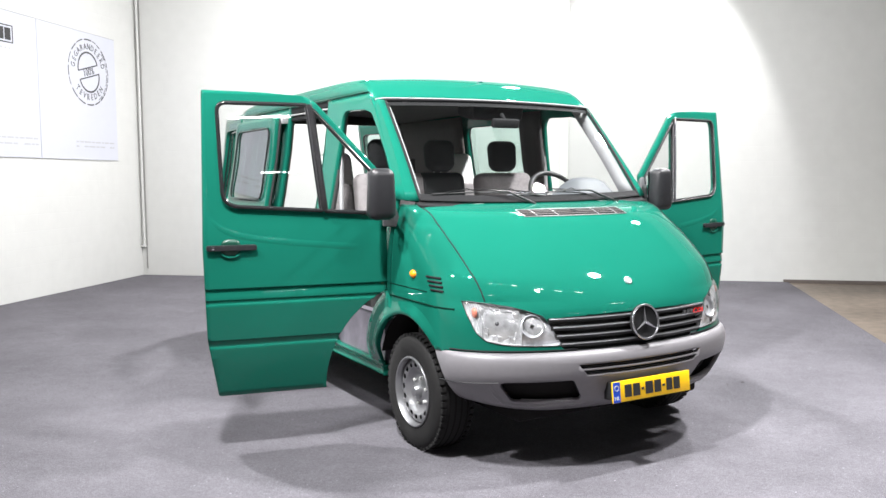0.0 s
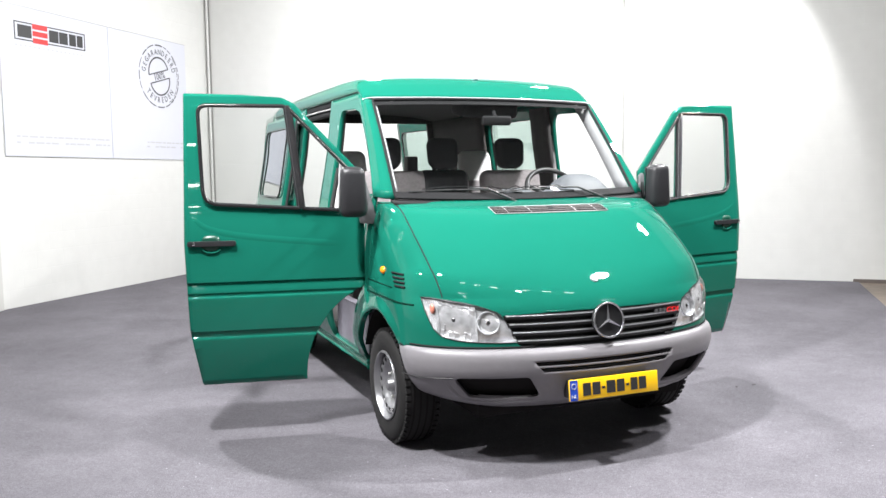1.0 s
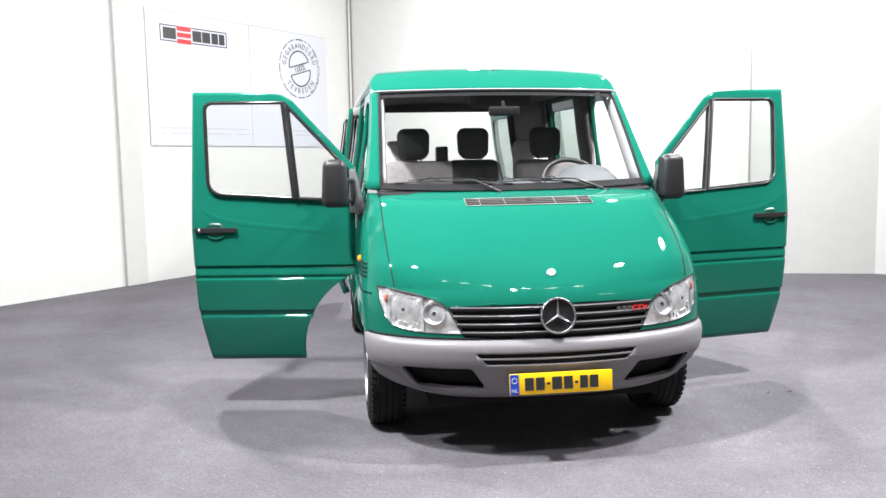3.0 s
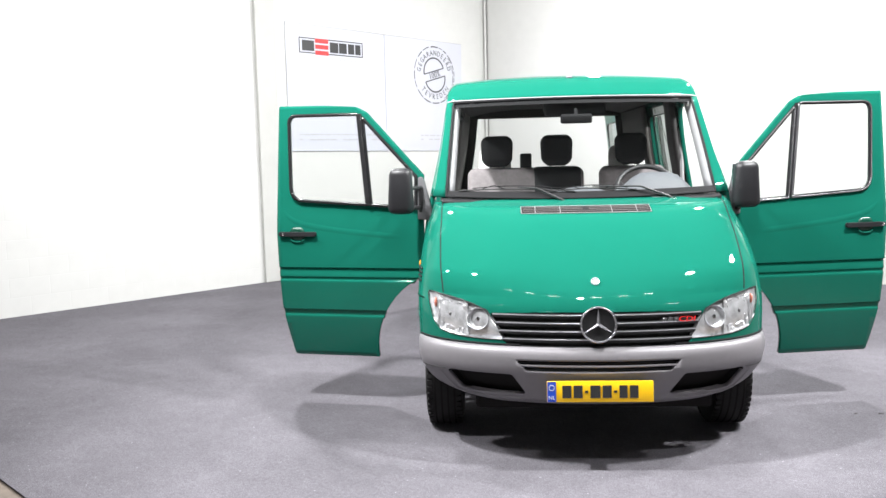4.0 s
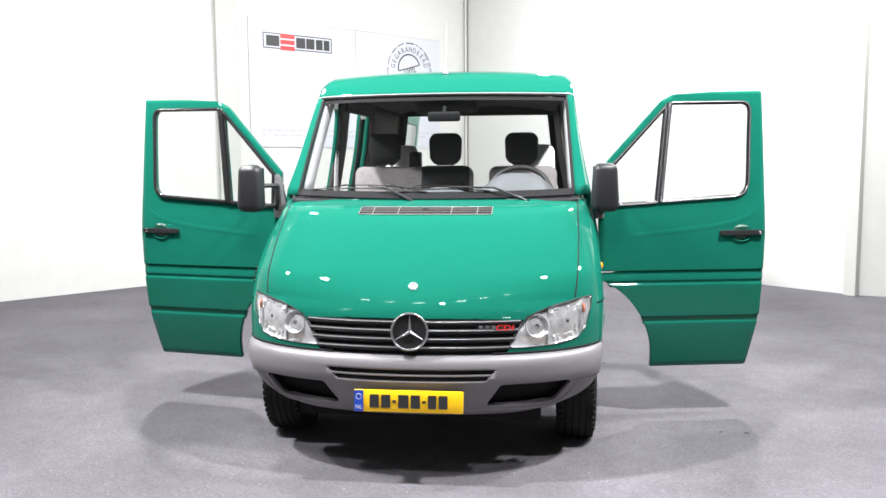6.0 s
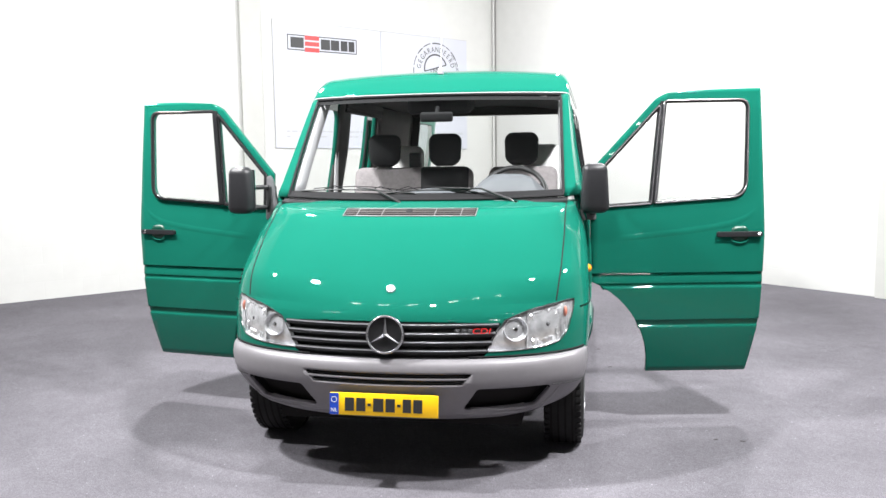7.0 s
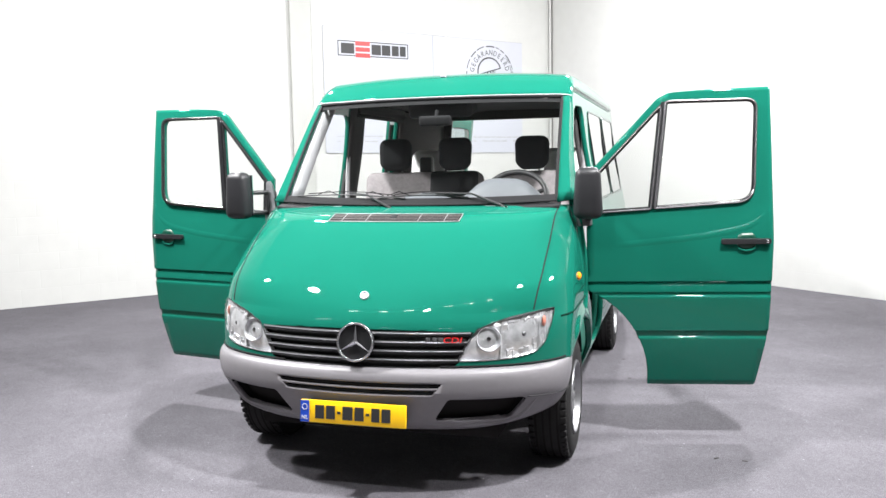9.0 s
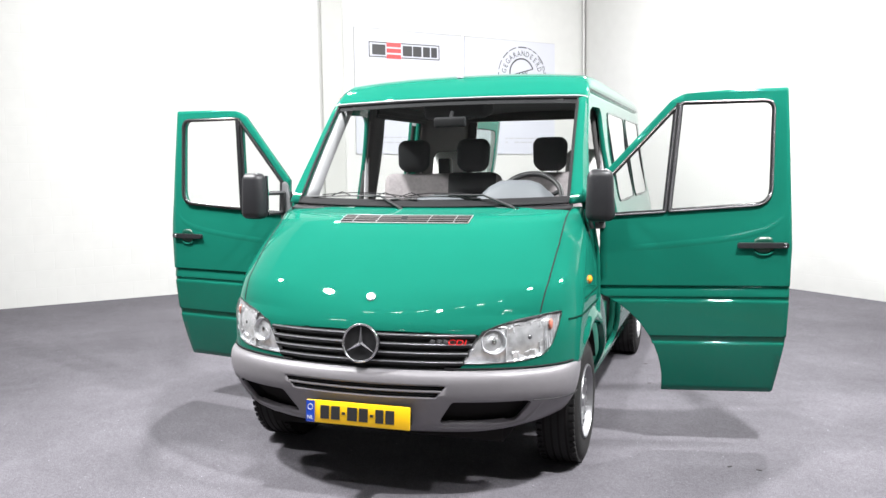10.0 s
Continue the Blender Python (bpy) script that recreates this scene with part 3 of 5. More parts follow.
def skin_x(y, z):
    """Half width of the bodywork at (y, z), nose and side blended at the door."""
    w, yc = table(z, NOSE_W), table(z, NOSE_Y)
    run = min(0.50, 1.0 - yc)
    if y < yc + run:
        e = corner(z)
        c = max(0.0, 1 - (y - yc) / run) ** (e / 2)
        w *= (1 - min(1.0, c) ** 2) ** (1 / e)
    t = min(1.0, max(0.0, (y - 0.98) / 0.08))
    return w + (table(z, SIDE_X) - w) * t


def hood_point(x, y, out=0.0):
    """The point of the hood over (x, y)."""
    lo, hi = 0.75, 1.32
    for _ in range(40):
        z = (lo + hi) / 2
        if nose(nose_a(x, z), z)[1] < y:
            lo = z
        else:
            hi = z
    return (x, y, lo + out)


# headlamp outline in (a, z): lower and upper edge
LAMP_LOW = [(0.276, 0.646), (0.338, 0.645), (0.484, 0.650), (0.556, 0.657), (0.646, 0.672), (0.711, 0.712), (0.767, 0.80), (0.786, 0.856)]
LAMP_TOP = [(0.276, 0.652), (0.313, 0.740), (0.343, 0.790), (0.397, 0.815), (0.484, 0.838), (0.58, 0.850), (0.702, 0.860), (0.786, 0.861)]


def lamp_a(a):
    """From the lamp's own scale round the corner to the nose's."""
    x = 0.942 * math.sin(abs(a) * math.pi / 2) ** 0.8
    return math.copysign(nose_a(x - 0.10 * max(0.0, x - 0.6), 0.8), a)


def lamp_nose(a, z, out=0.0):
    return nose(lamp_a(a), z, out)


def lamp_outline(side):
    return [(lamp_a(side * a), z) for a, z in LAMP_LOW] + [(lamp_a(side * a), z) for a, z in LAMP_TOP[::-1]]


GRILLE = [(-0.43, 0.597), (0.43, 0.597), (0.49, 0.66), (0.535, 0.775), (0.30, 0.786), (0.0, 0.789), (-0.30, 0.786), (-0.535, 0.775), (-0.49, 0.66)]
AS = sorted({round(v, 4) for v in steps(-1, 1, 64) + steps(1, 2, 14) + steps(-2, -1, 14)})
ZS = sorted(set(steps(0.60, 1.0, 20) + steps(1.0, 1.25, 14) + steps(1.25, 1.32, 16)))
bm = sheet(AS, ZS)
for side in (-1, 1):
    cut(bm, lamp_outline(side))
GR = [(nose_a(x, z), z) for x, z in GRILLE]
cut(bm, GR)
wing = mapped(bm, nose)


def cut_across(bm, cy, cz, r, n=36, low=-1.0):
    """Cut a wheel arch: a circle in (y, z), through both sides."""
    poly = circle(cy, cz, r, n)
    for a, b in zip(poly, poly[1:] + poly[:1]):
        no = Vector((0, b[1] - a[1], -(b[0] - a[0]))).normalized()
        fs = [f for f in bm.faces if abs(f.calc_center_median().x) > 0.80 and any(abs(v.co.y - cy) < r + 0.06 and v.co.z < cz + r + 0.06 for v in f.verts)]
        es = list({e for f in fs for e in f.edges})
        vs = list({v for f in fs for v in f.verts})
        bmesh.ops.bisect_plane(bm, geom=vs + es + fs, dist=1e-6, plane_co=(0, *a), plane_no=no)
    dead = []
    for f in bm.faces:
        c = f.calc_center_median()
        if abs(c.x) > 0.80 and (c.y - cy) ** 2 + (c.z - cz) ** 2 < (r * math.cos(math.pi / n)) ** 2:
            dead.append(f)
    bmesh.ops.delete(bm, geom=dead, context="FACES")
    return bm


cut_across(wing, AXLE_F, HUB_Z, ARCH)
part("nose_body", wing, PAINT, van, "glossy dark green front bodywork", thick=0.012)

# panel gaps of the bonnet, wing creases drawn as dark shade lines, side slots
def line_on(points, r, mat, name, parent=van, label=""):
    return part(name, tube(points, r, 6), mat, parent, label)


for side in (-1, 1):
    gap = []
    for k in range(25):
        z = 0.862 + (1.318 - 0.862) * k / 24
        x = table(z, [(0.862, 0.785), (1.0, 0.803), (1.15, 0.812), (1.25, 0.812), (1.318, 0.815)])
        gap.append(nose(side * nose_a(x, z), z, 0.0))
    line_on(gap, 0.0036, MATT_BLACK, "bonnet_gap")
    line_on([nose(side * a, 1.312, 0.0) for a in steps(nose_a(0.815, 1.312), 1.9, 12)], 0.003, MATT_BLACK, "wing_gap")
    line_on([nose(side * a, 0.816 + 0.004 * math.sin(a), 0.0) for a in steps(0.80, 2.0, 16)], 0.005, CREASE_SHADE, "crease_shade")
    line_on([nose(side * a, 0.885, -0.001) for a in steps(1.0, 2.0, 10)], 0.0035, CREASE_SHADE, "crease_shade")
    for k in range(4 if side < 0 else 0):
        z = 0.965 - 0.021 * k
        line_on([nose(side * a, z - 0.02 * (1.0 - a), 0.001) for a in steps(0.83 + 0.005 * k, 0.95, 6)], 0.006, MATT_BLACK, "side_slot")
    bm = bmesh.new()
    c = nose(side * 1.22, 0.962)
    bmesh.ops.create_uvsphere(bm, u_segments=20, v_segments=12, radius=1.0, matrix=Matrix.Translation(c) @ Matrix.Diagonal((0.016, 0.032, 0.022, 1)))
    part("side_indicator", bm, ORANGE, van, "orange side indicator lens")

# bonnet badge and lock, round and pale
c = hood_point(0, 0.15)
bm = lathe([(0.0, 0.004), (0.009, 0.0055), (0.014, 0.004), (0.017, 0.009), (0.021, 0.008), (0.023, 0.0)], 28, "z")
bmesh.ops.transform(bm, matrix=Matrix.Translation(c) @ pose(0, 0, 0, 52, 0, 0), verts=bm.verts)
part("bonnet_badge", bm, BADGE_WHITE, van, "small round whitish metal badge")

# air intake grille on the bonnet: its long edges keep one height
def vent_point(x, y, out=0.0):
    z = hood_point(0, y)[2]
    q = nose(nose_a(x, z), z)
    return (q[0], q[1], q[2] + out)


vent = part("bonnet_vent", mapped(sheet(steps(-0.355, 0.355, 24), steps(0.548, 0.64, 5)), lambda x, y: vent_point(x, y, 0.003)), DARK, van, "dark slatted air vent in a pale frame")
frame_pts = [vent_point(x, 0.545, 0.003) for x in steps(-0.357, 0.357, 16)] + [vent_point(x, 0.642, 0.003) for x in steps(0.357, -0.357, 16)]
part("vent_frame", tube(frame_pts, 0.0031, 6, closed=True), VENT_PALE, vent, "pale grey thin frame")
for k in range(3):
    y = 0.570 + 0.023 * k
    part("vent_slat", tube([vent_point(x, y, 0.0035) for x in steps(-0.35, 0.35, 16)], 0.0018, 6), SLAT_BROWN, vent, "thin brownish slat")
for x in (-0.28, -0.142, 0.142, 0.28):
    part("vent_rib", tube([vent_point(x, y, 0.004) for y in (0.548, 0.60, 0.64)], 0.0018, 6), VENT_PALE, vent)
part("vent_catch", boxed(-0.017, 0.017, -0.020, 0.020, -0.003, 0.003, Matrix.Translation(vent_point(0, 0.595, 0.004)) @ pose(0, 0, 0, 32, 0, 0), bevel=0.002), MATT_BLACK, vent, "small dark catch")

# radiator grille
grille = part("grille", mapped(cut(sheet(steps(-0.45, 0.45, 40), steps(0.58, 0.80, 12)), GR, True), lambda a, z: nose(a, z, -0.035)), BLACK, van, "black radiator grille with bright-edged slats")
for k in range(5):
    z = 0.770 - 0.0405 * k
    x1 = table(z, [(0.597, 0.425), (0.66, 0.485), (0.775, 0.53)]) - 0.004
    pts = [nose(nose_a(x, z), z) for x in steps(-x1, x1, 24)]
    bm = bmesh.new()
    rows = []
    for p in pts:
        rows.append([bm.verts.new((p[0], p[1] + dy, p[2] + dz)) for dy, dz in ((0.004, 0.010), (-0.004, 0.006), (-0.005, -0.004), (0.004, -0.014), (0.03, -0.006), (0.03, 0.006))])
    for u, v in zip(rows, rows[1:]):
        for j in range(6):
            bm.faces.new((u[j], v[j], v[(j + 1) % 6], u[(j + 1) % 6]))
    bm.faces.new(rows[0])
    bm.faces.new(rows[-1][::-1])
    part("slat", bm, BLACK, grille)
    part("slat_trim", tube([(p[0], p[1] - 0.003, p[2] + 0.004) for p in pts], 0.0034, 6), SLAT_EDGE, grille, "bright slat edge")
# round emblem: ring, dark dish and three plain spokes
emblem = part("emblem", lathe([(0.0, 0.0), (0.085, 0.0), (0.09, 0.012), (0.0, 0.012)], 40, "y"), MATT_BLACK, van, "round chrome ring emblem")
emblem.matrix_basis = pose(0, 0.018, 0.733, -10, 0, 0)
part("emblem_ring", tube([(0.086 * math.cos(radians(a)), -0.006, 0.086 * math.sin(radians(a))) for a in range(0, 360, 9)], 0.0056, 10, closed=True), BRIGHT, emblem, "chrome ring")
for a in (90, 210, 330):
    c, s = math.cos(radians(a)), math.sin(radians(a))
    bm = bmesh.new()
    base = [bm.verts.new((0.0095 * -s, -0.004, 0.0095 * c)), bm.verts.new((0, -0.014, 0)), bm.verts.new((0.0095 * s, -0.004, -0.0095 * c)), bm.verts.new((0.014 * -c, -0.004, 0.014 * -s))]
    tip = bm.verts.new((0.086 * c, -0.008, 0.086 * s))
    for u, v in zip(base, base[1:] + base[:1]):
        bm.faces.new((u, v, tip))
    part("emblem_spoke", bm, BRIGHT, emblem, smooth=False)
# model badge: dark bars and three red letters
p = nose(nose_a(0.445, 0.745), 0.745)
badge = part("model_badge", boxed(-0.135, 0.056, 0.0, 0.004, -0.004, 0.004, pose(p[0], p[1] - 0.004, p[2], -8, 0, 8), bevel=0.001), BLACK, van, "small model badge with dark and red marks")
for k, x in enumerate((-0.112, -0.080, -0.052)):
    part("badge_bar", boxed(-0.011, 0.011, -0.006, 0.002, -0.011, 0.011, pose(p[0] + x, p[1] - 0.006 + 0.14 * x, p[2], -8, 14, 8), bevel=0.002), LAMP_RING, badge)
letters("badge_letters", "CDI", 0.036, RED, badge, pose(p[0] + 0.003, p[1] - 0.012, p[2], -8, 0, 8) @ Matrix(((1.45, 0, 0.25, 0), (0, 1, 0, 0), (0, 0, 1, 0), (0, 0, 0, 1))), "red letters CDI")

# headlamps
def headlamp(side):
    def cols(n):
        return [0.279 + (0.783 - 0.279) * k / n for k in range(n + 1)]

    def lens_bm(out, scale=1.0):
        bm = bmesh.new()
        rows = []
        for a in cols(24):
            z0, z1 = table(a, LAMP_LOW), table(a, LAMP_TOP)
            rows.append([bm.verts.new(lamp_nose(side * a, z0 + (z1 - z0) * j / 8, out + 0.006 * math.sin(math.pi * j / 8))) for j in range(9)])
        for u, v in zip(rows, rows[1:]):
            for j in range(8):
                bm.faces.new((u[j], v[j], v[j + 1], u[j + 1]) if side > 0 else (v[j], u[j], u[j + 1], v[j + 1]))
        return bm

    lamp = part("headlamp", lens_bm(-0.016), LAMP_WHITE, van, "clear headlamp with bright reflectors")
    lens = part("lens", lens_bm(0.002), LENS, lamp, "clear plastic lens")
    lens.visible_shadow = False
    rim = [lamp_nose(side * a, table(a, LAMP_LOW), 0.001) for a in cols(24)] + [lamp_nose(side * a, table(a, LAMP_TOP), 0.001) for a in cols(24)[::-1]]
    part("rim", tube(rim, 0.002, 6, closed=True), BLACK, lamp)
    back = [lamp_nose(side * a, table(a, LAMP_LOW), -0.016) for a in cols(24)] + [lamp_nose(side * a, table(a, LAMP_TOP), -0.016) for a in cols(24)[::-1]]
    bm = bmesh.new()
    o, i = [bm.verts.new(p) for p in rim], [bm.verts.new(p) for p in back]
    for k in range(len(o)):
        bm.faces.new((o[k], o[(k + 1) % len(o)], i[(k + 1) % len(o)], i[k]))
    part("bezel", bm, LAMP_WHITE, lamp)
    # round low beam: bright dish, dark ring and a clear bulging glass
    p = lamp_nose(side * 0.392, 0.742, -0.009)
    m = Matrix.Translation(p) @ pose(0, 0, 0, -14, 0, side * 14)
    r = 0.056
    for name, prof, mat, label in (("reflector_dish", [(r, -0.004), (r * 0.86, 0.006), (r * 0.5, 0.012), (0.0, 0.014)], REFLECTOR, ""),
                                   ("dish_ring", [(r * 0.95, -0.006), (r * 1.0, -0.009), (r * 1.05, -0.006), (r * 1.05, 0.004)], LAMP_WHITE, "grey ring"),
                                   ("bulb", [(0.0, -0.004), (0.010, 0.0), (0.013, 0.012), (0.0, 0.024)], CHROME, ""),
                                   ("dish_glass", [(0.0, -0.020), (r * 0.4, -0.018), (r * 0.75, -0.013), (r * 0.94, -0.006)], LENS, "clear round glass")):
        bm = lathe(prof, 32, "y")
        bmesh.ops.transform(bm, matrix=m, verts=bm.verts)
        ob = part(name, bm, mat, lamp, label)
        if mat is LENS:
            ob.visible_shadow = False
    # high beam: stepped facets, each tilted its own way, in a hollow
    tilt = random.Random(11)
    cells = {(u, v): (tilt.uniform(-1, 1), tilt.uniform(-1, 1)) for u in range(7) for v in range(6)}
    bm, rows = bmesh.new(), []
    nu, nv = 56, 30
    for k in range(nu + 1):
        a = 0.446 + (0.664 - 0.446) * k / nu
        lo, hi = table(a, LAMP_LOW) + 0.002, table(a, LAMP_TOP) - 0.002
        col = []
        for j in range(nv + 1):
            uu, vv = k / nu * 6.999, j / nv * 5.999
            tu, tv = cells[(int(uu), int(vv))]
            step = 0.0075 * (tu * (uu % 1 - 0.5) + tv * (vv % 1 - 0.5))
            hollow = 0.014 * (math.sin(math.pi * j / nv) * math.sin(math.pi * k / nu)) ** 0.5
            col.append(bm.verts.new(lamp_nose(side * a, lo + (hi - lo) * j / nv, -0.004 - hollow + step * min(1.0, 4 * math.sin(math.pi * j / nv), 4 * math.sin(math.pi * k / nu)))))
        rows.append(col)
    for u, v in zip(rows, rows[1:]):
        for j in range(nv):
            bm.faces.new((u[j], v[j], v[j + 1], u[j + 1]) if side > 0 else (v[j], u[j], u[j + 1], v[j + 1]))
    part("high_beam_reflector", bm, LAMP_WHITE, lamp, "stepped bright reflector", smooth=False)
    c = lamp_nose(side * 0.575, 0.755, -0.018)
    bm = bmesh.new()
    bmesh.ops.create_uvsphere(bm, u_segments=14, v_segments=8, radius=1.0, matrix=Matrix.Translation(c) @ Matrix.Diagonal((0.013, 0.016, 0.014, 1)))
    part("bulb_cap", bm, LAMP_RING, lamp, "small grey bulb cap")
    # indicator chamber: fluted bowl with its amber-red bulb glow and a dividing rib
    bm, rows = bmesh.new(), []
    for k in range(25):
        a = 0.668 + (0.776 - 0.668) * k / 24
        lo, hi = table(a, LAMP_LOW) + 0.002, table(a, LAMP_TOP) - 0.002
        rows.append([bm.verts.new(lamp_nose(side * a, lo + (hi - lo) * j / 12, -0.004 - 0.0015 * math.sin(k * 1.6) - 0.010 * math.sin(math.pi * j / 12) * math.sin(math.pi * k / 24))) for j in range(13)])
    for u, v in zip(rows, rows[1:]):
        for j in range(12):
            bm.faces.new((u[j], v[j], v[j + 1], u[j + 1]) if side > 0 else (v[j], u[j], u[j + 1], v[j + 1]))
    part("indicator_bowl", bm, LAMP_WHITE, lamp, "bright indicator bowl")
    part("divider_rib", tube([lamp_nose(side * a, table(a, LAMP_LOW) + (table(a, LAMP_TOP) - table(a, LAMP_LOW)) * t, -0.007) for t, a in ((t, 0.664 + 0.004 * t) for t in steps(0.03, 0.97, 8))], 0.0032, 6), LAMP_WHITE, lamp)
    p = lamp_nose(side * 0.712, 0.805, -0.012)
    bm = bmesh.new()
    bmesh.ops.create_uvsphere(bm, u_segments=18, v_segments=12, radius=1.0, matrix=Matrix.Translation(p) @ Matrix.Diagonal((0.010, 0.026, 0.026, 1)))
    part("indicator_bulb", bm, AMBER, lamp, "amber-red indicator bulb")


headlamp(1)
headlamp(-1)
for side in (-1, 1):
    line_on([nose(side * a, 0.622, 0.0) for a in steps(0.26, 0.86, 20)], 0.005, MATT_BLACK, "bumper_gap")

# bumper
BUMP_Y = smooth_table([(0.292, 0.15), (0.305, 0.105), (0.34, 0.060), (0.40, 0.028), (0.45, 0.008), (0.49, -0.006), (0.52, -0.011), (0.565, -0.010), (0.595, 0.0), (0.612, 0.018), (0.618, 0.045)])
BUMP_W = smooth_table([(0.292, 0.82), (0.305, 0.85), (0.34, 0.88), (0.40, 0.903), (0.45, 0.918), (0.50, 0.930), (0.555, 0.936), (0.59, 0.934), (0.612, 0.926), (0.618, 0.915)])


def bump(a, z, out=0.0):
    w, yc = table(z, BUMP_W) + out, table(z, BUMP_Y) - out
    side, a = (-1 if a < 0 else 1), abs(a)
    # the lower edge climbs towards the wheels
    t = min(1.0, max(0.0, (a - 0.35) / 0.6))
    up = z + 0.055 * t * t * (3 - 2 * t) * max(0.0, (0.46 - z) / 0.17)
    if a <= 1:
        th = a * math.pi / 2
        return (side * w * math.sin(th) ** (2 / 2.1), yc + 0.48 * (1 - max(0.0, math.cos(th)) ** (2 / 2.1)), up)
    return (side * w, yc + 0.48 + (a - 1) * 0.2, up)


def bump_a(x, z):
    return math.copysign(math.asin(min(1, abs(x) / table(z, BUMP_W)) ** (2.1 / 2)) * 2 / math.pi, x)


def bump_poly(pts):
    return [(bump_a(x, z), z) for x, z in pts]


FOG = rounded([(0.352, 0.362), (0.690, 0.357), (0.778, 0.476), (0.432, 0.478)], [0.018, 0.040, 0.022, 0.030], 5)
LOWG = [(-0.36, 0.497), (0.36, 0.497), (0.41, 0.553), (-0.41, 0.553)]
bm = sheet(sorted(set(steps(-1, 1, 64) + steps(1, 1.4, 4) + steps(-1.4, -1, 4))), sorted(set(steps(0.292, 0.33, 5) + steps(0.33, 0.58, 14) + steps(0.58, 0.618, 5))))
for side in (-1, 1):
    cut(bm, bump_poly([(side * x, z) for x, z in FOG]))
cut(bm, bump_poly(LOWG))
mapped(bm, bump)
cut_across(bm, AXLE_F, HUB_Z, ARCH - 0.005)
bumper = part("bumper", bm, BUMPER, van, "matt grey plastic front bumper", thick=0.02)
for side in (-1, 1):
    pts = bump_poly([(side * x, z) for x, z in FOG])
    bm = mapped(cut(sheet(steps(-0.75, 0.75, 60), steps(0.345, 0.49, 6)), [(p[0] * 1.0, p[1]) for p in pts], True), lambda a, z: bump(a, z, -0.05))
    part("fog_recess", bm, DARK, bumper, "black recessed slot")
    bm = bmesh.new()
    o, i = [bm.verts.new(bump(a, z, -0.003)) for a, z in pts], [bm.verts.new(bump(a, z, -0.05)) for a, z in pts]
    for k in range(len(o)):
        bm.faces.new((o[k], o[(k + 1) % len(o)], i[(k + 1) % len(o)], i[k]))
    part("fog_recess_wall", bm, MATT_BLACK, bumper)
    part("slot_ledge", tube([bump(side * bump_a(x, 0.366), 0.366, -0.018) for x in steps(0.40, 0.65, 6)], 0.0080, 6), BUMPER, bumper, "ribbed grey ledge in the slot")
    part("fog_lip", tube([bump(side * bump_a(x, z), z, -0.004) for x, z in FOG[2:10]], 0.0045, 6), BUMPER, bumper)
    lip = [(0.29, 0.352), (0.40, 0.343), (0.55, 0.340), (0.66, 0.341), (0.72, 0.353), (0.765, 0.40), (0.80, 0.452), (0.825, 0.468)]
    part("bumper_lip", tube([bump(side * bump_a(x, z), z, -0.006) for x, z in lip], [0.004, 0.012, 0.014, 0.014, 0.014, 0.013, 0.010, 0.004], 10), BUMPER, bumper)
    # black line drawn for the shade in the bumper's crease
    part("bumper_crease_shade", tube([bump(side * a, table(a, [(0.6, 0.475), (1.2, 0.44)]), 0.0005) for a in steps(0.62, 1.2, 14)], 0.003, 6), BLACK, bumper)
bm = mapped(cut(sheet(steps(-0.4, 0.4, 40), steps(0.48, 0.57, 6)), bump_poly(LOWG), True), lambda a, z: bump(a, z, -0.06))
part("lower_intake", bm, DARK, bumper, "dark lower air intake")
for z, r, mat in ((0.510, 0.003, MATT_BLACK), (0.526, 0.0065, BUMPER), (0.542, 0.003, MATT_BLACK)):
    part("intake_slat", tube([bump(bump_a(x, z), z, -0.008) for x in steps(-0.37 - (z - 0.5), 0.37 + (z - 0.5), 20)], r, 8), mat, bumper, "thin plastic slat")

# number plate with plain bars in place of its characters
plate = part("number_plate", boxed(-0.26, 0.26, -0.008, 0.004, 0.358, 0.462, bevel=0.003), YELLOW, van, "yellow number plate with dark bars")
plate.matrix_basis = Matrix.Translation((0, -0.036, 0.41)) @ pose(0, 0, 0, -6, 0, 0) @ Matrix.Translation((0, 0, -0.41))
part("plate_band", boxed(-0.259, -0.216, -0.011, -0.008, 0.360, 0.460), BLUE, plate, "blue band", smooth=False)
part("plate_ring", tube([(-0.2375 + 0.013 * math.cos(radians(a)), -0.0112, 0.430 + 0.013 * math.sin(radians(a))) for a in range(0, 360, 30)], 0.0016, 6, closed=True), PIPE, plate, "ring of pale stars")
letters("plate_country", "NL", 0.026, PIPE, plate, pose(-0.2375, -0.0115, 0.380), "white letters NL")
x = -0.185
for w in (0.05, 0.05, 0.022, 0.055, 0.05, 0.022, 0.045, 0.048):
    h = 0.031 if w > 0.03 else 0.006
    part("plate_bar", boxed(x, x + w - 0.006, -0.011, -0.008, 0.410 - h, 0.410 + h), INK, plate, smooth=False)
    x += w + 0.005
part("plate_holder", boxed(-0.24, 0.24, 0.004, 0.085, 0.366, 0.456, bevel=0.004), BLACK, plate)

# ---- sides ----
def side_fn(side, out=0.0):
    return lambda y, z: (side * (table(z, SIDE_X) + out), y, z)


DOOR_HOLE = rounded([(1.045, 0.385), (1.96, 0.385), (1.985, 1.1), (1.955, 1.895), (1.62, 1.885), (1.50, 1.855), (1.045, 1.37)], [0.02, 0.08, 0, 0.09, 0.1, 0.1, 0.03])
SLIDE_HOLE = rounded([(2.22, 0.42), (2.97, 0.42), (2.97, 1.982), (2.22, 1.982)], [0.05, 0.05, 0.015, 0.015])
PANE_A = ([(2.20, 1.29), (3.06, 1.29), (3.06, 1.885), (2.20, 1.885)], 0.08)
PANE_B = ([(3.16, 1.29), (4.04, 1.29), (4.04, 1.885), (3.16, 1.885)], 0.08)


def hole(pane):
    return rounded(shrunk(pane[0], 0.006), pane[1])


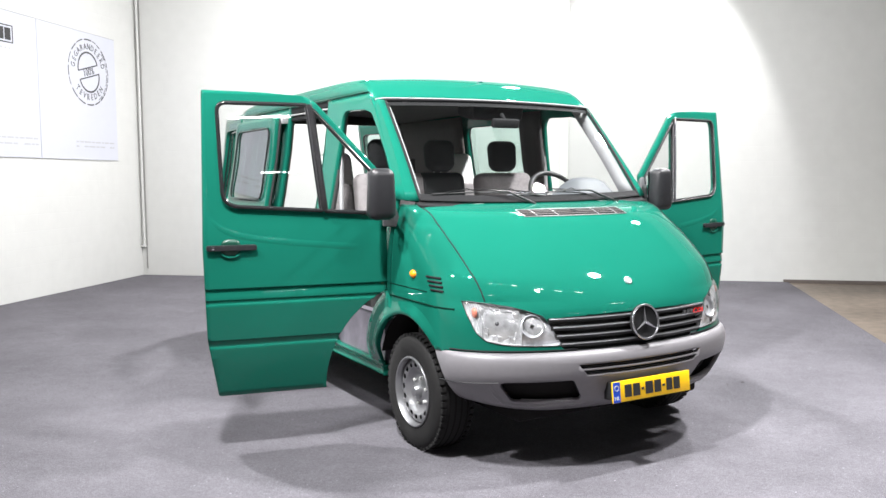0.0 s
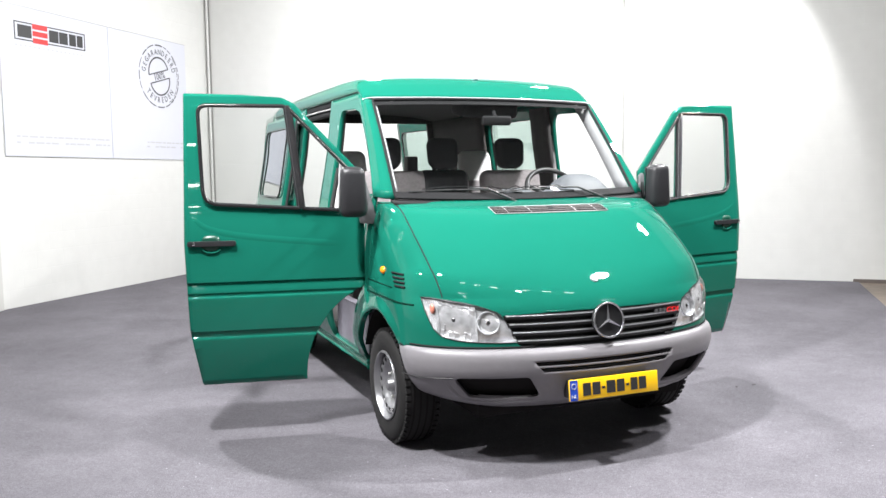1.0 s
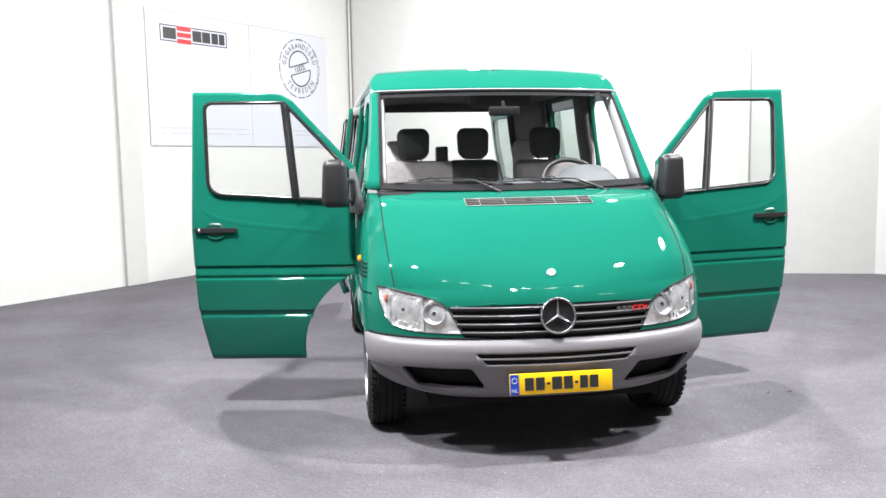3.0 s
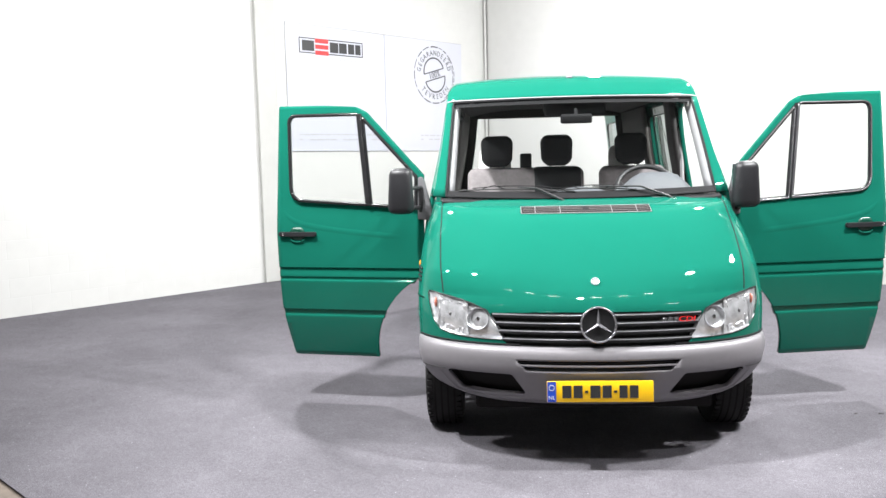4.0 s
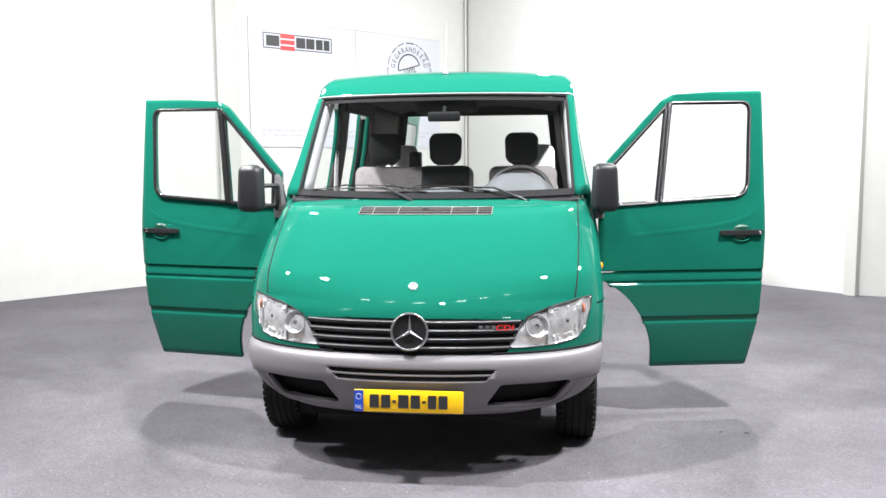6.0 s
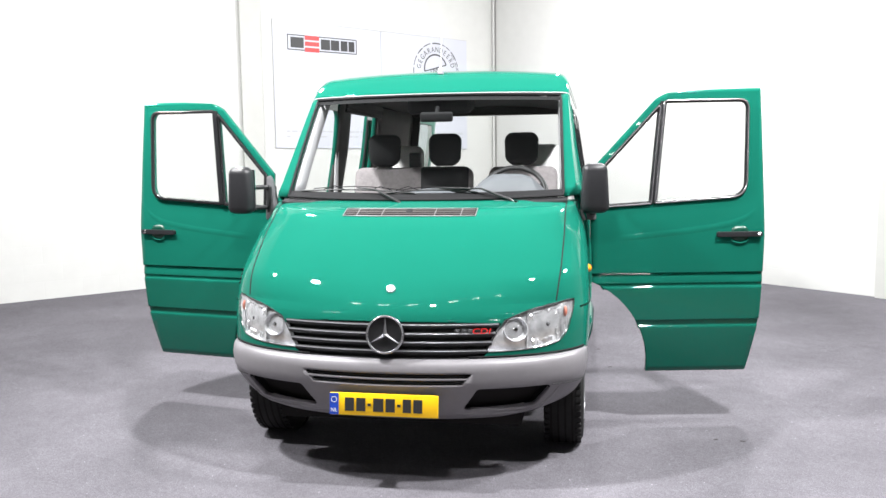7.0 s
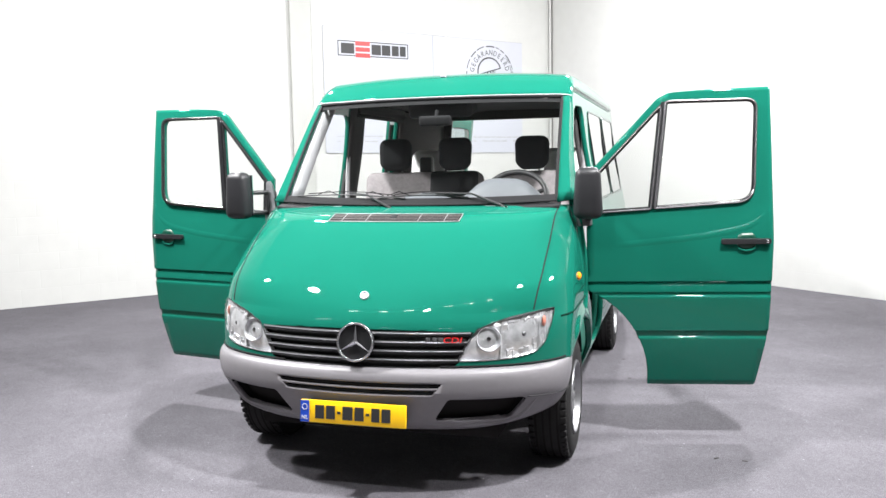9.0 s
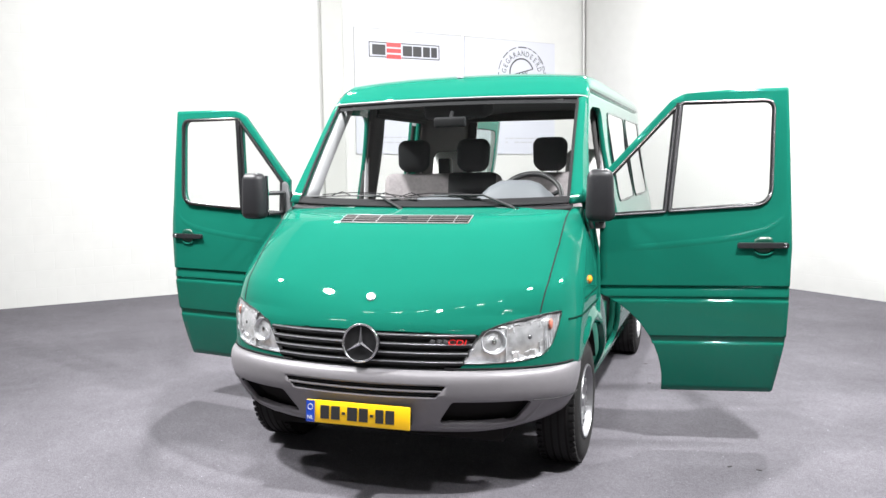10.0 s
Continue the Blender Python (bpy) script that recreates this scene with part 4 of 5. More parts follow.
def window(pane, fn_at, parent, glass_mat, name="side_window", label="tinted side window in black rubber", wide=0.010, bead=False):
    """A pane with its rubber; fn_at(out) gives the surface moved outwards."""
    radii = pane[1] if isinstance(pane[1], list) else [pane[1]] * len(pane[0])
    w = part(name, ring(rounded(*pane), rounded(shrunk(pane[0], wide), [max(0.004, q - wide) for q in radii]), fn_at(0.006)), WINDOW_RUBBER, parent, label, thick=0.012)
    host = w if parent is van else parent
    if bead:
        rim = rounded(shrunk(pane[0], wide * 0.3), pane[1])
        part("bead", tube([Vector(fn_at(0.010)(*p)) for p in rim], wide * 0.24, 8, closed=True), BRIGHT_RUBBER, host, "shiny bead")
    poly = rounded(shrunk(pane[0], 0.012), pane[1])
    lo, hi = [min(p[i] for p in poly) for i in (0, 1)], [max(p[i] for p in poly) for i in (0, 1)]
    bm = mapped(cut(sheet(steps(lo[0], hi[0], 6), steps(lo[1], hi[1], 6)), poly, True), fn_at(0.002))
    g = part("pane", bm, glass_mat, host, "thin glass")
    g.visible_shadow = False
    return w


for side in (-1, 1):
    bm = sheet(sorted(set(steps(1.04, 1.4, 8) + steps(1.4, BACK, 46))), sorted(set(steps(0.335, 1.25, 22) + steps(1.25, 1.992, 15))))
    # the slope of the windscreen pillar
    bmesh.ops.bisect_plane(bm, geom=bm.verts[:] + bm.edges[:] + bm.faces[:], dist=1e-6, plane_co=(1.01, 1.33, 0), plane_no=(-0.60, 0.485, 0), clear_outer=True)
    cut(bm, DOOR_HOLE)
    if side < 0:
        cut(bm, SLIDE_HOLE)
    else:
        cut(bm, hole(PANE_A))
    cut(bm, hole(PANE_B))
    mapped(bm, side_fn(side), flip=side < 0)
    cut_across(bm, AXLE_R, HUB_Z, ARCH)
    cut_across(bm, AXLE_F, HUB_Z, ARCH)
    part("body_side", bm, PAINT, van, "green body side", thick=0.03)
    panes = [PANE_B] if side < 0 else [PANE_A, PANE_B]
    for p in panes:
        window(p, lambda o, side=side: side_fn(side, o), van, TINT)
    # black lines stand in for shade in the side's pressed creases
    for z, r in ((0.885, 0.004), (0.81, 0.004), (0.585, 0.004)):
        if side > 0:
            line_on([side_fn(side)(y, z) for y in steps(2.02, BACK, 20)], r, BLACK, "crease_shade")
    # the wing's tail behind the front wheel
    tail = lambda a, r: side_fn(side)(AXLE_F + r * math.cos(radians(a)), HUB_Z + r * math.sin(radians(a)))
    part("wing_tail", mapped(sheet(steps(0, 68, 14), steps(ARCH, 0.548, 4)), tail, flip=side > 0), PAINT, van, "green wing edge behind the wheel", thick=0.02)
    # green hinge post behind the wing
    part("hinge_post", mapped(sheet(steps(1.035, 1.13, 3), steps(0.70, 1.36, 8)), side_fn(side, -0.030)), PAINT, van, "green door hinge post", thick=0.02)
    # flared lip of the front wheel arch
    bm, rows = bmesh.new(), []
    for k in range(45):
        an = radians(10 + 126 * k / 44)
        fade = min(1.0, k / 8, (44 - k) / 6)
        col = []
        for d, out in ((0.075, -0.002), (0.055, 0.002), (0.034, 0.009), (0.014, 0.017), (0.003, 0.018), (-0.005, 0.013), (-0.006, -0.012)):
            y, z = AXLE_F + (ARCH + d) * math.cos(an), HUB_Z + (ARCH + d) * math.sin(an)
            col.append(bm.verts.new((side * (skin_x(y, z) + (out * fade if out > 0 else out)), y, z)))
        rows.append(col)
    for u, v in zip(rows, rows[1:]):
        for j in range(6):
            bm.faces.new((u[j], u[j + 1], v[j + 1], v[j]) if side < 0 else (u[j + 1], u[j], v[j], v[j + 1]))
    part("arch_flare", bm, PAINT, van, "green flared wheel arch lip")
    # sill, arches and steps
    part("sill", boxed(side * 0.78, side * 0.876, 1.245, AXLE_R - ARCH, 0.318, 0.365, bevel=0.012), PAINT, van, "green door sill")
    part("step_tread", boxed(side * 0.55, side * 0.835, 1.27, 1.95, 0.376, 0.40, bevel=0.006), TRIM, van, "worn grey entry step")
    # reflections put into the riser colours: carpet lilac left, door green right
    part("step_riser", boxed(side * 0.82, side * 0.862, 1.255, 1.95, 0.372, 0.665, bevel=0.008), STEP_GREY if side < 0 else SHUT_AND_REFLECTED_GREEN, van, "worn grey step well panel with the carpet's lilac reflection in its colour" if side < 0 else "step well panel coloured with the door's green reflection")
    for cy, w in ((AXLE_F, 0.0), (AXLE_R, 0.0)):
        bm = bmesh.new()
        arc = [(cy + (ARCH + 0.004) * math.cos(radians(a)), HUB_Z + (ARCH + 0.004) * math.sin(radians(a))) for a in range(18, 156, 6)]
        xs = (0.90, 0.60)
        rows = [[bm.verts.new((side * x, y, z)) for x in xs] for y, z in arc]
        for u, v in zip(rows, rows[1:]):
            bm.faces.new((u[0], u[1], v[1], v[0]))
        part("wheel_arch_liner", bm, DARK, van, "black arch liner", thick=0.006)
        bm = tube([(side * table(z, SIDE_X), y, z) for y, z in [(cy + (ARCH - 0.002) * math.cos(radians(a)), HUB_Z + (ARCH - 0.002) * math.sin(radians(a))) for a in range(8, 173, 5)]], 0.005, 6)
        if cy == AXLE_R:
            part("arch_lip", bm, PAINT, van)

# ---- roof ----
ROOF_Z = smooth_table([(1.37, 1.945), (1.42, 1.985), (1.50, 2.045), (1.60, 2.092), (1.75, 2.116), (2.2, 2.132), (3.2, 2.130), (4.05, 2.11), (4.2, 2.085)])


def roof_fn(u, y, out=0.0):
    """Flat crown, tight shoulders: |u| to 0.7 the crown, then the shoulder down to the gutter."""
    zc, e, k = table(y, ROOF_Z), table(y, [(1.37, 1.925), (1.42, 1.955), (1.50, 1.988)]), abs(u)
    drop = 0.028 * (zc - e) / 0.13
    if k < 0.7:
        x, z = 0.722 * k / 0.7, zc - drop * (k / 0.7) ** 2.4
    else:
        th = (k - 0.7) / 0.3 * math.pi / 2
        x, z = 0.722 + 0.088 * math.sin(th) ** 0.9, e + (zc - drop - e) * max(0.0, math.cos(th)) ** 0.8
    yy = y + 0.10 * (x / 0.82) ** 2 * max(0.0, (1.9 - y) / 0.5)
    return (math.copysign(x + out, u), yy, z + out)


bm = mapped(sheet(sorted(set(steps(-0.7, 0.7, 24) + steps(0.7, 1, 10) + steps(-1, -0.7, 10))), sorted(set(steps(1.37, 1.8, 14) + steps(1.8, 4.2, 24)))), roof_fn)
part("roof", bm, PAINT, van, "green low roof", thick=0.02)
part("header_rail", tube([roof_fn(u, 1.37, 0.002) for u in steps(-0.98, 0.98, 30)], 0.0038, 6), SHELL, van, "pale windscreen top seal")
bm = mapped(sheet(steps(-1, 1, 20), steps(1.47, 4.17, 14)), lambda u, y: (u * 0.78, y, table(y, ROOF_Z) - 0.055 - 0.075 * abs(u) ** 3))
part("headliner", bm, LINER, van, "grey felt headliner", thick=0.015)
for side in (-1, 1):
    part("roof_gutter", tube([(side * 0.812, y, 1.99) for y in steps(1.56, 4.18, 10)], 0.0032, 6), PAINT, van)
rail = part("slide_rail", boxed(-0.80, -0.745, 2.05, 3.05, 1.94, 1.98, bevel=0.006), MATT_BLACK, van, "black sliding door rail")
part("rail_channel", boxed(-0.80, -0.755, 2.05, 3.05, 1.885, 1.912, bevel=0.006), MATT_BLACK, rail)
part("rail_edge", tube([(-0.803, 2.06, 1.928), (-0.803, 3.04, 1.928)], 0.006, 6), SHELL, rail, "bright rail edge")
part("rail_back", boxed(-0.765, -0.745, 2.05, 3.05, 1.912, 1.94), MATT_BLACK, rail, smooth=False)

# aerial
bm = lathe([(0.020, 0.0), (0.018, 0.016), (0.011, 0.04), (0.0, 0.043)], 16, "z")
aerial = part("aerial", bm, SLAT, van, "thin rod aerial on a grey foot")
aerial.matrix_basis = pose(0, 1.585, 2.086, 0, 0, 0)
part("aerial_rod", tube([(0, 0, 0.02), (0, 0.012, 0.06), (0.0, 0.08, 0.32)], [0.006, 0.0032, 0.0014], 6), SHELL, aerial)

# ---- windscreen and pillars ----
WS_LOW = lambda u: (0.80 * u, 0.855 + 0.085 * u * u, 1.318 + 0.02 * u * u)
WS_TOP = lambda u: (0.765 * u, 1.365 + 0.075 * u * u, 1.938 - 0.01 * u * u)


def ws(u, v, out=0.0):
    a, b = Vector(WS_LOW(u)), Vector(WS_TOP(u))
    p = a.lerp(b, v)
    n = Vector((0, -0.76, 0.65))
    return p + n * (out + 0.02 * math.sin(math.pi * v) * (1 - 0.5 * u * u))


glass_ob = part("windscreen", mapped(sheet(steps(-1, 1, 24), steps(0, 1, 12)), ws), GLASS, van, "large clear windscreen")
glass_ob.visible_shadow = False
edge = [(u, 0.005) for u in steps(-0.995, 0.995, 20)] + [(0.995, v) for v in steps(0.05, 0.95, 8)] + [(u, 0.995) for u in steps(0.995, -0.995, 20)] + [(-0.995, v) for v in steps(0.95, 0.05, 8)]
part("windscreen_seal", tube([ws(u, v, 0.003) for u, v in edge], 0.009, 6, closed=True), MATT_BLACK, glass_ob, "black rubber seal")
bm = mapped(sheet(steps(-1, 1, 24), (0.0, 0.06)), lambda u, v: ws(u, v, 0.004))
part("black_border", bm, MATT_BLACK, glass_ob, "black lower border")
bm = mapped(sheet(steps(-1, 1, 24), (0.945, 1.0)), lambda u, v: ws(u, v, -0.004))
part("black_border", bm, MATT_BLACK, glass_ob, "black upper border")
for side in (-1, 1):
    bm = bmesh.new()
    rows = []
    for v in steps(0, 1, 12):
        p = Vector(ws(side * 1.0, v))
        q = Vector((side * (table(p.z + 0.01, SIDE_X) + 0.001), p.y + 0.10, p.z + 0.01))
        mid = Vector((side * (abs(p.x) * 0.35 + abs(q.x) * 0.65 + 0.008), p.y + 0.022, p.z + 0.008))
        inn = Vector((side * (abs(q.x) - 0.05), q.y + 0.005, q.z))
        rows.append([bm.verts.new(c) for c in (Vector((side * (abs(p.x) - 0.01), p.y + 0.03, p.z)), p, mid, q, inn)])
    for u, w in zip(rows, rows[1:]):
        for j in range(4):
            bm.faces.new((u[j], u[j + 1], w[j + 1], w[j]) if side > 0 else (u[j + 1], u[j], w[j], w[j + 1]))
    part("windscreen_pillar", bm, PAINT, van, "green windscreen pillar", thick=0.01)
# cowl under the glass
bm = mapped(sheet(steps(-1, 1, 24), steps(0, 1, 4)), lambda u, v: (0.82 * u, 0.80 + 0.085 * u * u + 0.07 * v, 1.300 + 0.016 * u * u + 0.018 * v))
part("cowl", bm, MATT_BLACK, van, "black cowl under the windscreen", thick=0.02)
# wipers
for xs, joint, mid, x0, x1 in ((-0.08, -0.256, -0.37, -0.03, -0.72), (0.54, 0.35, 0.07, 0.33, -0.19)):
    w = part("wiper", tube([ws(x / 0.8, v, o) for x, v, o in ((xs, -0.055, 0.014), (xs - 0.03, -0.03, 0.024), (joint, 0.066, 0.030), (mid, 0.082, 0.026))], [0.008, 0.0085, 0.0055, 0.0035], 8), BLACK, van, "black wiper arm")
    part("wiper_blade", tube([ws(x / 0.8, 0.050 + 0.030 * math.sin((k + 0.5) * math.pi / 9), 0.010) for k, x in enumerate(steps(x0, x1, 8))], 0.0045, 6), RUBBER, w)
    part("wiper_bow", tube([ws(x / 0.8, 0.064 + 0.034 * math.sin((k + 0.5) * math.pi / 9), 0.020) for k, x in enumerate(steps(x0 - 0.06, x1 + 0.08, 8))], 0.0028, 6), MATT_BLACK, w)
    for x in (mid - 0.14, mid + 0.14):
        part("wiper_claw", tube([ws((x - 0.07) / 0.8, 0.074, 0.012), ws(x / 0.8, 0.100, 0.022), ws((x + 0.07) / 0.8, 0.074, 0.012)], 0.0026, 6), MATT_BLACK, w)
    part("wiper_pivot", lathe([(0.0, 0.014), (0.010, 0.012), (0.013, 0.0), (0.0, 0.0)], 12, "z"), CHROME, w, "bright pivot nut").location = ws(xs / 0.8, -0.055, 0.02)


# ---- front doors ----
DOOR = rounded([(0.0, 0.303), (0.92, 0.303), (0.974, 0.62), (0.987, 1.10), (0.968, 1.928), (0.66, 1.922), (0.44, 1.908), (0.375, 1.875), (0.0, 1.472)], [0, 0.02, 0.3, 0.4, 0.010, 0.1, 0.10, 0.10, 0.02], 5)
MAIN = ([(0.353, 1.282), (0.888, 1.316), (0.905, 1.872), (0.417, 1.868)], [0.012, 0.10, 0.06, 0.03])
QUARTER = ([(0.035, 1.262), (0.346, 1.280), (0.408, 1.862), (0.035, 1.466)], 0.012)
HINGE_Y = 1.055


# pressed lines of the door skin: a ledge, a band that faces up, a second ledge, and a shallow lower crease
PRESSED = [(0.569, 0.0), (0.574, -0.001), (0.582, -0.0085), (0.612, -0.0100), (0.617, 0.0), (0.801, 0.0), (0.806, -0.001), (0.813, -0.0075), (0.827, -0.0085), (0.832, -0.003), (0.838, -0.003), (0.868, -0.008), (0.886, -0.012), (0.893, 0.0)]
DOOR_ZS = sorted(set(steps(0.30, 0.56, 8) + [z for z, _ in PRESSED] + [0.59, 0.60, 0.819, 0.85, 0.878] + steps(0.63, 0.79, 6) + steps(0.90, 1.10, 6) + steps(1.12, 1.34, 16) + steps(1.36, 1.94, 18)))


def door_fn(side, m, out=0.0):
    def fn(s, z):
        lean = table(z, DOOR_LEAN) + table(z, PRESSED)
        return m @ Vector((side * (lean + out), s, z))
    return fn


def front_door(side):
    # closed, the door runs back from its hinge; it stands open by 79 degrees
    m = Matrix.Translation((side * 0.947, HINGE_Y, 0)) @ Matrix.Rotation(radians(-79.3 * side), 4, "Z")
    bm = sheet(sorted(set(steps(0, 1.0, 22))), DOOR_ZS)
    cut(bm, DOOR, True)
    cut(bm, hole(MAIN))
    cut(bm, hole(QUARTER))
    cut(bm, circle(AXLE_F - HINGE_Y, HUB_Z, 0.555, 60))
    mapped(bm, door_fn(side, m), flip=side < 0)
    label = "open green front door with window and black handle"
    door = part("front_door", bm, PAINT, van, label, thick=0.03)
    for poly in (MAIN, QUARTER):
        window(poly, lambda o, side=side: door_fn(side, m, o), door, GLASS, "door_window", "clear door glass in black rubber", 0.020, True)
    # shoulder sweeping up to the window's rear: low swell shaped to catch lamp streaks
    sweep = smooth_table([(0.10, 1.085), (0.35, 1.108), (0.60, 1.135), (0.78, 1.165), (0.88, 1.20), (0.955, 1.265)])
    swell = lambda s: max(0.0, min(1.0, (s - 0.12) / 0.12, (0.958 - s) / 0.06))
    bm = mapped(sheet(steps(0.12, 0.958, 30), steps(-1, 1, 8)), lambda s, d: door_fn(side, m, 0.0016 * (1 - d * d) * swell(s) - 0.0003)(s, table(s, sweep) + 0.020 * d), flip=side < 0)
    part("shoulder_glint_strip", bm, PAINT, door)
    # window bars and bright lower seal
    part("window_bar", mapped(cut(sheet(steps(0.32, 0.43, 4), steps(1.27, 1.86, 8)), [(0.338, 1.288), (0.362, 1.289), (0.424, 1.862), (0.400, 1.862)], True), door_fn(side, m, 0.010)), WINDOW_RUBBER, door, thick=0.02, bevel=0.004)
    part("bar_bead", tube([door_fn(side, m, 0.014)(0.363 + 0.061 * k, 1.29 + 0.57 * k) for k in steps(0, 1, 10)], 0.0045, 8), BRIGHT_RUBBER, door)
    # handle over its cup, whose shade is a flat darker green patch
    hp = rounded([(0.712, 1.093), (0.970, 1.093), (0.970, 1.122), (0.712, 1.122)], 0.013)
    cup = rounded([(0.795, 1.062), (0.895, 1.062), (0.895, 1.152), (0.795, 1.152)], 0.04)
    part("handle_cup_shade", mapped(cut(sheet(steps(0.78, 0.91, 3), steps(1.05, 1.17, 3)), cup, True), door_fn(side, m, 0.003)), CUP_SHADE, door, thick=0.002)
    cu = mapped(cut(sheet(steps(0.70, 0.98, 8), steps(1.08, 1.13, 3)), hp, True), door_fn(side, m, 0.019), flip=side < 0)
    part("handle", cu, MIRROR_BLACK, door, "black door handle", thick=0.022, bevel=0.006)
    part("cup_lip", tube([door_fn(side, m, 0.004)(0.845 + 0.048 * math.cos(radians(a)), 1.082 + 0.026 * math.sin(radians(a))) for a in range(190, 351, 16)], 0.006, 8), PAINT, door)
    lock = lathe([(0.0, 0.0), (0.011, 0.0), (0.011, 0.012), (0.0, 0.012)], 16, "x")
    bmesh.ops.transform(lock, matrix=Matrix.Translation(door_fn(side, m, 0.015)(0.945, 1.107)), verts=lock.verts)
    part("lock", lock, CHROME, door, "chrome lock")
    # inner trim
    bm = sheet(steps(0.10, 0.93, 6), steps(0.45, 1.25, 8))
    cut(bm, rounded([(0.36, 0.40), (0.90, 0.40), (0.93, 1.25), (0.10, 1.25), (0.10, 0.80)], 0.05), True)
    cut(bm, circle(AXLE_F - HINGE_Y, HUB_Z, 0.60, 48))
    mapped(bm, door_fn(side, m, -0.044))
    part("inner_trim", bm, TRIM, door, "dark inner door trim", thick=0.02)
    # mirror: housing on two arms, ahead of the door
    mx, my = (0.967, 0.925) if side > 0 else (-1.062, 0.885)
    mir = boxed(-0.072, 0.072, -0.06, 0.05, 1.245, 1.518, pose(mx, my, 0, 0, 0, side * 8), bevel=0.042, segments=4)
    for v in mir.verts:
        v.co.x = mx + (v.co.x - mx) * (1.0 - 0.10 * (v.co.z - 1.38) / 0.13)
    part("mirror", mir, MIRROR_BLACK, door, "large black door mirror")
    part("mirror_glass", boxed(-0.058, 0.058, 0.050, 0.054, 1.262, 1.50, pose(mx, my, 0, 0, 0, side * 8)), CHROME, door, "mirror glass", smooth=False)
    for z in (1.275, 1.395):
        part("mirror_arm", tube([(mx - side * 0.01, my + 0.02, z), (side * 0.965, 1.03, z), (side * 0.95, 1.07, z)], 0.013, 8), BLACK, door)
    cover = rounded([(0.028, 1.20), (0.028, 1.455), (0.006, 1.462), (-0.012, 1.44), (-0.075, 1.21), (-0.06, 1.195)], [0.01, 0.01, 0.008, 0.01, 0.008, 0.01])
    cov = mapped(cut(sheet(steps(-0.08, 0.03, 4), steps(1.19, 1.47, 8)), cover, True), door_fn(side, m, 0.012))
    part("mirror_cover", cov, COVER_GREY, door, "grey triangular mirror mount", thick=0.02, bevel=0.004)
    part("mirror_foot", boxed(-0.016, 0.016, -0.03, 0.05, 1.225, 1.40, pose(side * 0.955, 1.06, 0, 0, 0, side * 10), bevel=0.008), BLACK, door)


front_door(1)
front_door(-1)

# ---- sliding door, slid back along the body ----
bm = sheet(steps(3.0, 4.1, 20), steps(0.38, 1.95, 28))
cut(bm, rounded([(3.03, 0.385), (4.07, 0.385), (4.07, 1.93), (3.03, 1.93)], 0.06), True)
SL_PANE = ([(3.13, 1.29), (3.97, 1.29), (3.97, 1.85), (3.13, 1.85)], 0.09)
cut(bm, hole(SL_PANE))
mapped(bm, side_fn(-1, 0.085), flip=True)
slide = part("sliding_door", bm, PAINT, van, "open green sliding door with tinted window", thick=0.05)
window(SL_PANE, lambda o: side_fn(-1, 0.085 + o), slide, TINT)
# crease shade on the sliding door, drawn as black lines
for z in (0.885, 0.81, 0.60):
    part("crease_shade", tube([side_fn(-1, 0.085)(y, z) for y in steps(3.05, 4.05, 10)], 0.004, 6), BLACK, slide)
part("handle", boxed(-1.045, -1.015, 3.07, 3.20, 1.10, 1.135, bevel=0.01), BLACK, slide, "black door handle")
part("door_edge_seal", tube([(-table(z, SIDE_X) - 0.05, 3.028, z) for z in steps(0.45, 1.90, 14)], 0.012, 6), RUBBER, slide, "black rubber edge seal")
for z in (0.55, 1.18, 1.90):
    part("roller_arm", boxed(-table(z, SIDE_X) - 0.05, -table(z, SIDE_X) + 0.03, 3.0, 3.04, z - 0.03, z + 0.03, bevel=0.006), SHELL, slide, "pale metal roller arm")

# ---- rear doors, swung straight back ----
for side in (-1, 1):
    x = side * 0.90
    bm = sheet(steps(BACK + 0.02, BACK + 0.86, 14), steps(0.42, 2.02, 24))
    cut(bm, rounded([(BACK + 0.02, 0.42), (BACK + 0.85, 0.42), (BACK + 0.85, 2.01), (BACK + 0.02, 2.01)], 0.06), True)
    rp = ([(BACK + 0.12, 1.22), (BACK + 0.77, 1.22), (BACK + 0.77, 1.90), (BACK + 0.12, 1.90)], 0.08)
    cut(bm, hole(rp))
    fn = lambda y, z, o=0.0, side=side: (side * (table(z, SIDE_X) - 0.05 - 0.10 * (y - BACK) + o), y, z)
    mapped(bm, fn, flip=side > 0)
    rd = part("rear_door", bm, PAINT, van, "open green rear door with window", thick=0.05)
    window(rp, lambda o, fn=fn: (lambda y, z: fn(y, z, o)), rd, TINT)

# ---- wheels ----
DISC = smooth_table([(0.0, 0.062), (0.045, 0.064), (0.07, 0.052), (0.095, 0.050), (0.118, 0.066), (0.135, 0.083), (0.165, 0.086), (0.177, 0.078), (0.186, 0.066)])


